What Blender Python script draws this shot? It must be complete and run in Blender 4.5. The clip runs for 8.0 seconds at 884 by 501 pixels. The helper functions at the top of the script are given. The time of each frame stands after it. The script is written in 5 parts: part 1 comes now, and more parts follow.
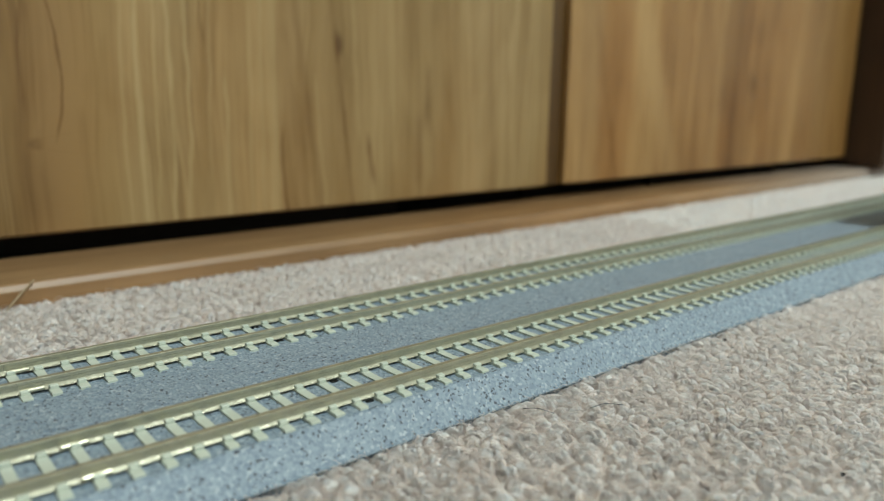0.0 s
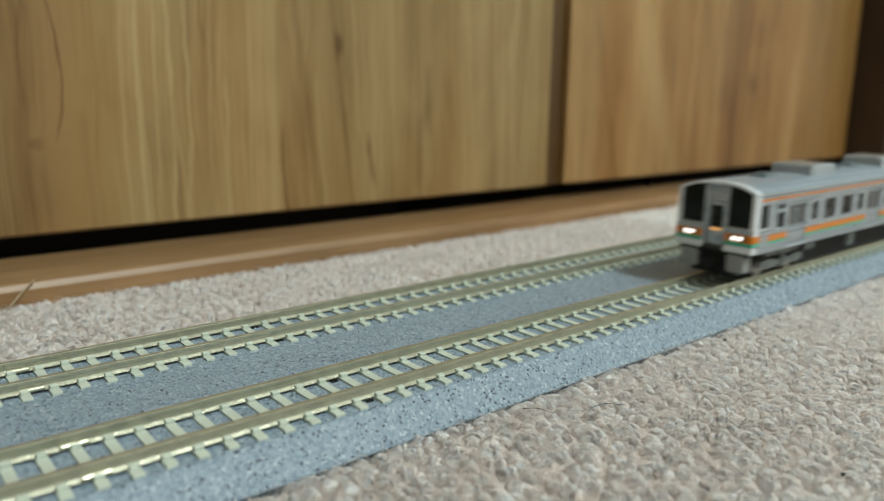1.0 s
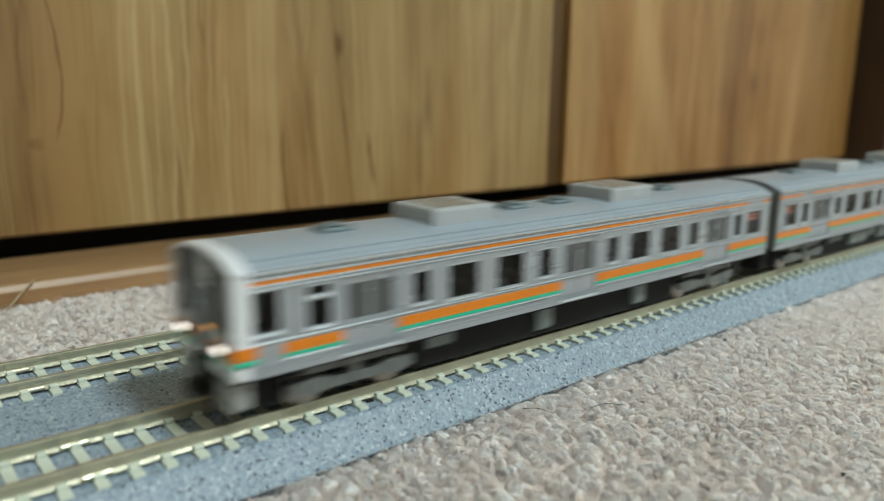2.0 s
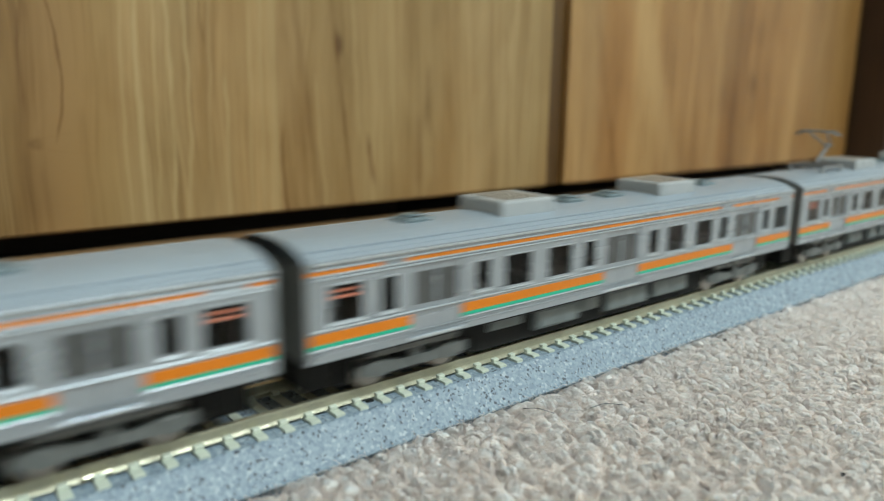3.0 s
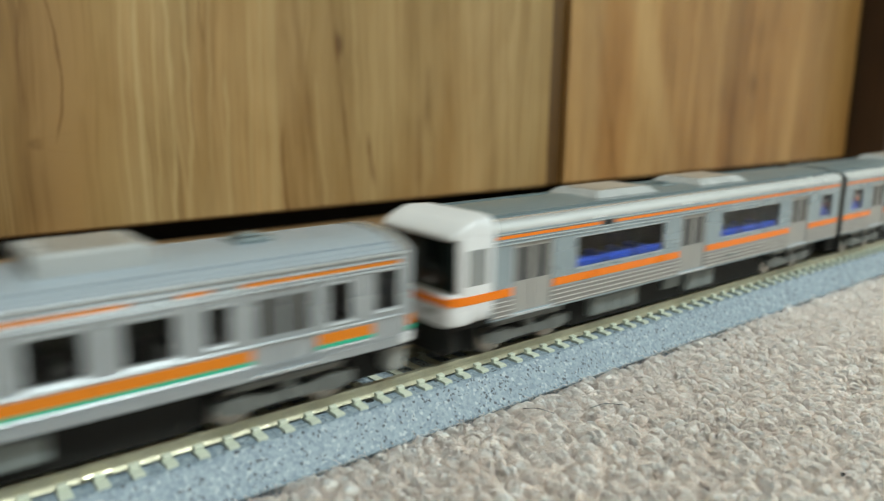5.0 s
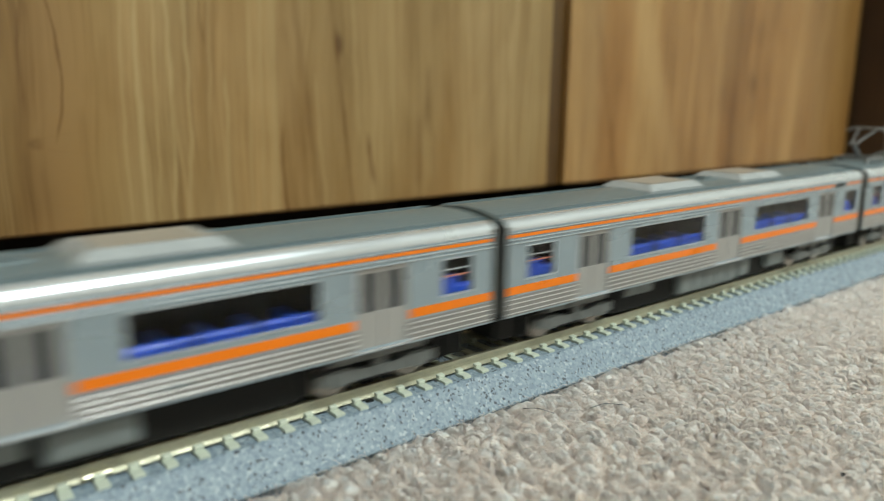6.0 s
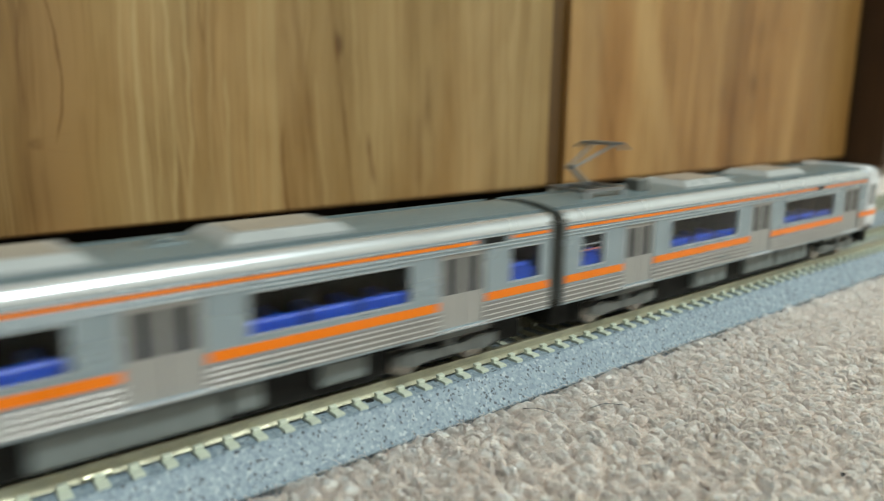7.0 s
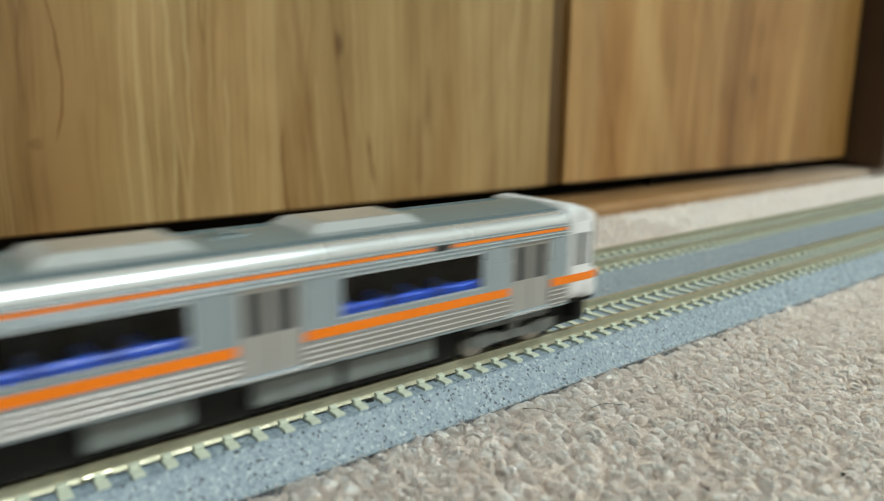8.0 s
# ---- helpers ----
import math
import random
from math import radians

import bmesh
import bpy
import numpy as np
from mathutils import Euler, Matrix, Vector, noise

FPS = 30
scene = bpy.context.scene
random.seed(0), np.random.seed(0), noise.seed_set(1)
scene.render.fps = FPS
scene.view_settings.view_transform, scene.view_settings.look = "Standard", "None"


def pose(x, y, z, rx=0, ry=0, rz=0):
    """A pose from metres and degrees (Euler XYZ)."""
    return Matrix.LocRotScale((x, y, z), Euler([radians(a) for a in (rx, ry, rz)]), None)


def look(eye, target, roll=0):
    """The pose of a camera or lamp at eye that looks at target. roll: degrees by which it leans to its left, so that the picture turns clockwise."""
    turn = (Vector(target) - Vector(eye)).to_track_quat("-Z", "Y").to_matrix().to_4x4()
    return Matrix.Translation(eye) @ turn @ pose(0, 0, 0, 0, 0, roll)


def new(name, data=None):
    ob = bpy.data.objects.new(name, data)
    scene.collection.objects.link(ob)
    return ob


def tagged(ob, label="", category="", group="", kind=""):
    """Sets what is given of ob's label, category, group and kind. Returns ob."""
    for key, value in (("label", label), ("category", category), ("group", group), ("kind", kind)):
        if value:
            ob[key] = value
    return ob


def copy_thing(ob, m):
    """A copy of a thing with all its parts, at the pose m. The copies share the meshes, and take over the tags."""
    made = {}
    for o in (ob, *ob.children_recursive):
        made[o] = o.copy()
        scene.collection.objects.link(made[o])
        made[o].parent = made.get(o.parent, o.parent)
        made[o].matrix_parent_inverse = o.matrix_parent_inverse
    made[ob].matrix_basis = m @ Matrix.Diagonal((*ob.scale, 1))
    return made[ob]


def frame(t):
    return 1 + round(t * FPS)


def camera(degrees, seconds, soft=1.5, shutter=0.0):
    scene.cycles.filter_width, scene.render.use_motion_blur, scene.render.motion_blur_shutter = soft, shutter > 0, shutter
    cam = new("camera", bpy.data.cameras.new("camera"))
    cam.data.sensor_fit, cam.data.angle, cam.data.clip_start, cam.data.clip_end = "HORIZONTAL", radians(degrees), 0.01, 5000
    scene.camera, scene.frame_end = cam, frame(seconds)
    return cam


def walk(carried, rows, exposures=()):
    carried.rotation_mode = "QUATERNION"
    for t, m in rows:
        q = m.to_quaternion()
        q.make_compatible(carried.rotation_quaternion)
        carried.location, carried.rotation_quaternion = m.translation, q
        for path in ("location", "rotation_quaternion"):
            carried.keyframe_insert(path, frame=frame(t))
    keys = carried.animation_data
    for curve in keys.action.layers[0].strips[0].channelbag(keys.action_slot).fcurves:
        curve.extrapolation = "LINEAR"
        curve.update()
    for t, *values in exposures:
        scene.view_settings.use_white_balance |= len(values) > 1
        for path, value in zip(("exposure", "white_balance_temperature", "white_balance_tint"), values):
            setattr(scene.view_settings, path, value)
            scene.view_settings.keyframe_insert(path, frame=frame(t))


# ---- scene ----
cam = camera(60.3, 8.0, soft=1.2, shutter=0.65)
EYE = Vector((0.0, -0.09442, 0.04534))
YAW, PITCH, ROLL = 39.77, 12.03, 0.70
ahead = Vector((math.sin(radians(YAW)) * math.cos(radians(PITCH)),
                math.cos(radians(YAW)) * math.cos(radians(PITCH)), -math.sin(radians(PITCH))))
STAND = look(EYE, EYE + ahead, ROLL)
walk(cam, [(0.0, STAND), (8.0, STAND)],
     [(0.0, 0.12, 6500, 10), (1.5, 0.15, 6500, 10), (3.2, 0.36, 6350, 10), (4.5, 0.36, 6600, 10), (6.0, 0.27, 6780, 10), (8.0, 0.27, 6780, 10)])
cam.data.dof.use_dof = True
cam.data.dof.focus_distance = 0.128
cam.data.dof.aperture_fstop = 16.5

# ---------------------------------------------------------------- light
scene.view_settings.exposure = 0.0
world = bpy.data.worlds.new("room_world")
scene.world = world
world.use_nodes = True
world.node_tree.nodes["Background"].inputs[0].default_value = (0.9, 0.95, 1.0, 1)
world.node_tree.nodes["Background"].inputs[1].default_value = 0.02

lamp_data = bpy.data.lights.new("ceiling_lamp_light", "AREA")
lamp_data.shape, lamp_data.size, lamp_data.energy = "DISK", 0.56, 60
lamp_data.color = (0.88, 1.0, 0.98)
lamp = new("ceiling_lamp_light", lamp_data)
lamp.matrix_basis = look((0.62, -1.55, 2.28), (0.62, -1.55, 0.0))

# ---------------------------------------------------------------- helpers
MM = 0.001
FLOOR = -7.6      # floor under the pile, mm below the sleeper tops
PILE = -4.9       # top of the pile


def link(name, bm, mat, parent=None, label="", smooth=False):
    bmesh.ops.scale(bm, vec=(MM, MM, MM), verts=bm.verts)
    me = bpy.data.meshes.new(name)
    bm.normal_update()
    bm.to_mesh(me)
    bm.free()
    if smooth:
        me.polygons.foreach_set("use_smooth", [True] * len(me.polygons))
    me.materials.append(mat)
    ob = new(name, me)
    if parent is not None:
        ob.parent = parent
    if label:
        ob["label"] = label
    return ob


def part(name, bm, mat, parent, label="", smooth=False):
    return link(name, bm, mat, parent, label, smooth)


def arrays(name, verts, faces, mat, parent=None, smooth=True):
    me = bpy.data.meshes.new(name)
    n = faces.shape[1]
    me.vertices.add(len(verts))
    me.vertices.foreach_set("co", (verts * MM).astype(np.float32).ravel())
    me.loops.add(faces.size)
    me.loops.foreach_set("vertex_index", faces.astype(np.int32).ravel())
    me.polygons.add(len(faces))
    me.polygons.foreach_set("loop_start", (np.arange(len(faces)) * n).astype(np.int32))
    me.polygons.foreach_set("use_smooth", np.full(len(faces), smooth))
    me.update(calc_edges=True)
    me.materials.append(mat)
    ob = new(name, me)
    if parent is not None:
        ob.parent = parent
    return ob


def box(bm, x0, x1, y0, y1, z0, z1, bev=0.0, seg=1):
    r = bmesh.ops.create_cube(bm, size=1)
    vs = r["verts"]
    bmesh.ops.scale(bm, vec=(x1 - x0, y1 - y0, z1 - z0), verts=vs)
    bmesh.ops.translate(bm, vec=((x0 + x1) / 2, (y0 + y1) / 2, (z0 + z1) / 2), verts=vs)
    if bev:
        es = list({e for v in vs for e in v.link_edges})
        bmesh.ops.bevel(bm, geom=es, offset=bev, segments=seg, affect="EDGES", profile=0.6)
    return bm


def boxed(*a, **k):
    return box(bmesh.new(), *a, **k)


def prism(bm, outline, x0, x1):
    """Extrude an outline of (y, z) along x."""
    a = [bm.verts.new((x0, y, z)) for y, z in outline]
    b = [bm.verts.new((x1, y, z)) for y, z in outline]
    n = len(outline)
    for i in range(n):
        j = (i + 1) % n
        bm.faces.new((a[i], a[j], b[j], b[i]))
    bm.faces.new(list(reversed(a)))
    bm.faces.new(b)
    bmesh.ops.recalc_face_normals(bm, faces=bm.faces)
    return bm


def rod(bm, p, q, r, seg=8):
    p, q = Vector(p), Vector(q)
    d = q - p
    m = Matrix.Translation((p + q) / 2) @ d.to_track_quat("Z", "Y").to_matrix().to_4x4()
    bmesh.ops.create_cone(bm, cap_ends=True, segments=seg, radius1=r, radius2=r, depth=d.length, matrix=m)
    return bm


def pierced(bm, x0, x1, z0, z1, holes, y, inward, thick=0.5):
    """A wall in the plane y with rectangular holes (xa, xb, za, zb), and reveals that go in by thick."""
    xs = sorted({x0, x1, *[v for h in holes for v in h[:2]]})
    zs = sorted({z0, z1, *[v for h in holes for v in h[2:]]})
    def inside(x, z):
        return any(h[0] < x < h[1] and h[2] < z < h[3] for h in holes)
    def quad(*c):
        bm.faces.new([bm.verts.new(v) for v in c])
    for xa, xb in zip(xs, xs[1:]):
        for za, zb in zip(zs, zs[1:]):
            if not inside((xa + xb) / 2, (za + zb) / 2):
                for yy in (y, y + inward * thick):
                    quad((xa, yy, za), (xb, yy, za), (xb, yy, zb), (xa, yy, zb))
    yi = y + inward * thick
    for xa, xb, za, zb in [*holes, (x0, x1, z0, z1)]:
        quad((xa, y, za), (xb, y, za), (xb, yi, za), (xa, yi, za))
        quad((xa, y, zb), (xb, y, zb), (xb, yi, zb), (xa, yi, zb))
        quad((xa, y, za), (xa, yi, za), (xa, yi, zb), (xa, y, zb))
        quad((xb, y, za), (xb, yi, za), (xb, yi, zb), (xb, y, zb))
    return bm


# ---------------------------------------------------------------- materials
def mat(name, colour, rough=0.5, metal=0.0, emit=None, power=0.0, vary=0.0, scale=200.0, bump=0.0, coat=0.0, stretch=(1, 1, 1)):
    m = bpy.data.materials.new(name)
    m.use_nodes = True
    nt = m.node_tree
    b = nt.nodes["Principled BSDF"]
    b.inputs["Base Color"].default_value = (*colour, 1)
    b.inputs["Roughness"].default_value = rough
    b.inputs["Metallic"].default_value = metal
    b.inputs["Coat Weight"].default_value = coat
    if emit:
        b.inputs["Emission Color"].default_value = (*emit, 1)
        b.inputs["Emission Strength"].default_value = power
    if vary or bump:
        tc = nt.nodes.new("ShaderNodeTexCoord")
        mp = nt.nodes.new("ShaderNodeMapping")
        mp.inputs["Scale"].default_value = stretch
        nt.links.new(tc.outputs["Object"], mp.inputs[0])
        n = nt.nodes.new("ShaderNodeTexNoise")
        n.inputs["Scale"].default_value = scale
        n.inputs["Detail"].default_value = 6
        nt.links.new(mp.outputs[0], n.inputs[0])
        n2 = nt.nodes.new("ShaderNodeTexNoise")
        n2.inputs["Scale"].default_value = scale * 7
        n2.inputs["Detail"].default_value = 3
        nt.links.new(mp.outputs[0], n2.inputs[0])
        if vary:
            mx = nt.nodes.new("ShaderNodeMix")
            mx.data_type = "RGBA"
            mx.inputs[6].default_value = (*[c * (1 - vary) for c in colour], 1)
            mx.inputs[7].default_value = (*[min(1, c * (1 + vary)) for c in colour], 1)
            ad = nt.nodes.new("ShaderNodeMath")
            ad.operation = "ADD"
            ad.use_clamp = True
            sb = nt.nodes.new("ShaderNodeMath")
            sb.operation = "MULTIPLY_ADD"
            sb.inputs[1].default_value = 0.5
            sb.inputs[2].default_value = -0.25
            nt.links.new(n2.outputs[0], sb.inputs[0])
            nt.links.new(n.outputs[0], ad.inputs[0])
            nt.links.new(sb.outputs[0], ad.inputs[1])
            nt.links.new(ad.outputs[0], mx.inputs[0])
            nt.links.new(mx.outputs[2], b.inputs["Base Color"])
            rr = nt.nodes.new("ShaderNodeMapRange")
            rr.inputs["To Min"].default_value = max(0.02, rough - 0.1)
            rr.inputs["To Max"].default_value = min(1, rough + 0.1)
            nt.links.new(n.outputs[0], rr.inputs[0])
            nt.links.new(rr.outputs[0], b.inputs["Roughness"])
        if bump:
            bp = nt.nodes.new("ShaderNodeBump")
            bp.inputs["Strength"].default_value = bump
            bp.inputs["Distance"].default_value = 0.0003
            nt.links.new(n2.outputs[0], bp.inputs["Height"])
            nt.links.new(bp.outputs[0], b.inputs["Normal"])
    return m


def ramp(nt, stops):
    r = nt.nodes.new("ShaderNodeValToRGB")
    e = r.color_ramp.elements
    while len(e) < len(stops):
        e.new(0.5)
    for el, (pos, c) in zip(e, stops):
        el.position, el.color = pos, (*c, 1)
    return r


def wood(name, dark, mid, light, rough=0.42, along=(1, 1, 0.06), fine=900, broad=28, knots=(), boards=(), veins=(), pale_end=None, wander=0.0):
    """Wood with its grain along the stretched axis: broad bands, fine lines, dark flecks at the given places (x, z in m),
    and bowed veins x = a + b z + c z2 (in mm) between two heights, dark or pale."""
    m = bpy.data.materials.new(name)
    m.use_nodes = True
    nt = m.node_tree
    b = nt.nodes["Principled BSDF"]
    b.inputs["Roughness"].default_value = rough
    tc = nt.nodes.new("ShaderNodeTexCoord")
    place = tc.outputs["Object"]
    if wander:
        # the grain wanders sideways as it runs up the board
        slow = nt.nodes.new("ShaderNodeMapping")
        slow.inputs["Scale"].default_value = (1, 1, 0.55)
        nt.links.new(place, slow.inputs[0])
        drift = nt.nodes.new("ShaderNodeTexNoise")
        drift.inputs["Scale"].default_value, drift.inputs["Detail"].default_value = 26, 3
        nt.links.new(slow.outputs[0], drift.inputs[0])
        shift = nt.nodes.new("ShaderNodeVectorMath")
        shift.operation = "MULTIPLY_ADD"
        shift.inputs[1].default_value = (wander, 0, 0)
        nt.links.new(drift.outputs["Color"], shift.inputs[0])
        nt.links.new(place, shift.inputs[2])
        place = shift.outputs[0]
    def field(scale, detail, stretch, dist=0.0):
        mp = nt.nodes.new("ShaderNodeMapping")
        mp.inputs["Scale"].default_value = stretch
        nt.links.new(place, mp.inputs[0])
        n = nt.nodes.new("ShaderNodeTexNoise")
        n.inputs["Scale"].default_value = scale
        n.inputs["Detail"].default_value = detail
        n.inputs["Distortion"].default_value = dist
        nt.links.new(mp.outputs[0], n.inputs[0])
        return n.outputs[0]
    def math(op, a, c, clamp=False):
        n = nt.nodes.new("ShaderNodeMath")
        n.operation, n.use_clamp = op, clamp
        for i, v in enumerate((a, c)):
            if hasattr(v, "links"):
                nt.links.new(v, n.inputs[i])
            else:
                n.inputs[i].default_value = v
        return n.outputs[0]
    bands = field(broad, 3, along, 0.7)
    lines = field(fine * 0.25, 4, tuple(a if a == 1 else a * 0.6 for a in along), 0.7)
    pores = field(fine, 2, tuple(a if a == 1 else a * 0.5 for a in along))
    v = math("ADD", math("MULTIPLY", bands, 0.55), math("MULTIPLY", lines, 0.36))
    v = math("ADD", v, math("MULTIPLY", field(55, 4, tuple(a if a == 1 else 0.3 for a in along), 0.8), 0.38))
    v = math("ADD", v, math("MULTIPLY", pores, 0.18))
    v = math("SUBTRACT", v, 0.245)
    thin = field(fine * 0.26, 2, tuple(a if a == 1 else a * 0.35 for a in along), 0.35)
    ridge = math("MULTIPLY", math("ABSOLUTE", math("SUBTRACT", thin, 0.5), 0), 26.0, True)
    patch = math("MULTIPLY", math("SUBTRACT", field(38, 2, tuple(a if a == 1 else 0.2 for a in along)), 0.42), 5.0, True)
    v = math("ADD", v, math("MULTIPLY", math("MULTIPLY", math("SUBTRACT", 1.0, ridge), patch), 0.17))
    thin2 = field(fine * 0.33, 2, tuple(a if a == 1 else a * 0.35 for a in along), 0.5)
    ridge2 = math("MULTIPLY", math("ABSOLUTE", math("SUBTRACT", thin2, 0.47), 0), 30.0, True)
    v = math("SUBTRACT", v, math("MULTIPLY", math("SUBTRACT", 1.0, ridge2), 0.055))
    rp = ramp(nt, [(0.28, dark), (0.46, mid), (0.66, light)])
    nt.links.new(v, rp.inputs[0])
    warm = nt.nodes.new("ShaderNodeMix")
    warm.data_type, warm.blend_type = "RGBA", "MULTIPLY"
    cloud = ramp(nt, [(0.46, (0, 0, 0)), (0.66, (0.8, 0.8, 0.8))])
    nt.links.new(field(30, 3, tuple(a if a == 1 else 0.22 for a in along), 0.5), cloud.inputs[0])
    nt.links.new(cloud.outputs[0], warm.inputs[0])
    nt.links.new(rp.outputs[0], warm.inputs[6])
    warm.inputs[7].default_value = (0.98, 0.88, 0.76, 1)
    out = warm.outputs[2]
    if boards:
        sx = nt.nodes.new("ShaderNodeSeparateXYZ")
        nt.links.new(tc.outputs["Object"], sx.inputs[0])
        wave = math("MULTIPLY", math("SUBTRACT", field(22, 2, (1, 1, 0.4)), 0.5), 0.012)
        pos = math("DIVIDE", math("ADD", sx.outputs[0], wave), 0.55)
        rb = ramp(nt, [(x / 0.55, c) for x, c in boards])
        nt.links.new(pos, rb.inputs[0])
        mb = nt.nodes.new("ShaderNodeMix")
        mb.data_type, mb.blend_type, mb.clamp_result = "RGBA", "MULTIPLY", False
        mb.inputs[0].default_value = 1
        nt.links.new(out, mb.inputs[6])
        nt.links.new(rb.outputs[0], mb.inputs[7])
        out = mb.outputs[2]
    if knots:
        sep = nt.nodes.new("ShaderNodeSeparateXYZ")
        nt.links.new(tc.outputs["Object"], sep.inputs[0])
        wob = field(60, 3, (1, 1, 0.5))
        total = 0.0
        for kx, kz, wx, wz, s in knots:
            dx = math("DIVIDE", math("SUBTRACT", math("ADD", sep.outputs[0], math("MULTIPLY", math("SUBTRACT", wob, 0.5), 0.006)), kx), wx)
            dz = math("DIVIDE", math("SUBTRACT", sep.outputs[2], kz), wz)
            r2 = math("ADD", math("MULTIPLY", dx, dx), math("MULTIPLY", dz, dz))
            g = math("MULTIPLY", math("DIVIDE", 1.0, math("ADD", 1.0, math("MULTIPLY", r2, r2))), s)
            total = math("MAXIMUM", total, g)
        mx = nt.nodes.new("ShaderNodeMix")
        mx.data_type = "RGBA"
        nt.links.new(total, mx.inputs[0])
        nt.links.new(out, mx.inputs[6])
        mx.inputs[7].default_value = (dark[0] * 0.5, dark[1] * 0.38, dark[2] * 0.2, 1)
        out = mx.outputs[2]
    if veins:
        at = nt.nodes.new("ShaderNodeSeparateXYZ")
        nt.links.new(tc.outputs["Object"], at.inputs[0])
        vx = math("ADD", math("MULTIPLY", at.outputs[0], 1000.0), math("MULTIPLY", math("SUBTRACT", field(150, 3, (1, 1, 0.5)), 0.5), 2.2))
        vz = math("MULTIPLY", at.outputs[2], 1000.0)
        break_up = math("MULTIPLY", math("SUBTRACT", field(110, 3, (1, 1, 0.35)), 0.16), 2.8, True)
        for pale in (False, True):
            total = 0.0
            for a, b1, c1, z0, z1, wide, strong, light_one in veins:
                if light_one != pale:
                    continue
                mid_x = math("ADD", a, math("MULTIPLY", vz, math("ADD", b1, math("MULTIPLY", vz, c1))))
                d = math("DIVIDE", math("SUBTRACT", vx, mid_x), wide)
                g = math("DIVIDE", 1.0, math("ADD", 1.0, math("MULTIPLY", math("MULTIPLY", d, d), math("MULTIPLY", d, d))))
                ends = math("MULTIPLY", math("DIVIDE", math("SUBTRACT", vz, z0), 5.0, True), math("DIVIDE", math("SUBTRACT", z1, vz), 5.0, True))
                total = math("MAXIMUM", total, math("MULTIPLY", math("MULTIPLY", g, ends), strong))
            if total == 0.0:
                continue
            mx = nt.nodes.new("ShaderNodeMix")
            mx.data_type = "RGBA"
            nt.links.new(math("MULTIPLY", total, break_up), mx.inputs[0])
            nt.links.new(out, mx.inputs[6])
            mx.inputs[7].default_value = (light[0] * 1.12, light[1] * 1.18, light[2] * 1.25, 1) if pale else (dark[0] * 0.72, dark[1] * 0.52, dark[2] * 0.24, 1)
            out = mx.outputs[2]
    if pale_end:
        # the board turns paler towards one end
        at = nt.nodes.new("ShaderNodeSeparateXYZ")
        nt.links.new(tc.outputs["Object"], at.inputs[0])
        reach = math("DIVIDE", math("SUBTRACT", at.outputs[0], pale_end[0]), pale_end[1] - pale_end[0], True)
        fleck = math("ADD", 0.75, math("MULTIPLY", field(40, 4, (0.4, 1, 1)), 0.5), True)
        mx = nt.nodes.new("ShaderNodeMix")
        mx.data_type = "RGBA"
        nt.links.new(math("MULTIPLY", math("MULTIPLY", reach, fleck), 0.85), mx.inputs[0])
        nt.links.new(out, mx.inputs[6])
        mx.inputs[7].default_value = (0.37, 0.315, 0.27, 1)
        out = mx.outputs[2]
    nt.links.new(out, b.inputs["Base Color"])
    bp = nt.nodes.new("ShaderNodeBump")
    bp.inputs["Strength"].default_value = 0.12
    bp.inputs["Distance"].default_value = 0.0004
    nt.links.new(lines, bp.inputs["Height"])
    nt.links.new(bp.outputs[0], b.inputs["Normal"])
    return m


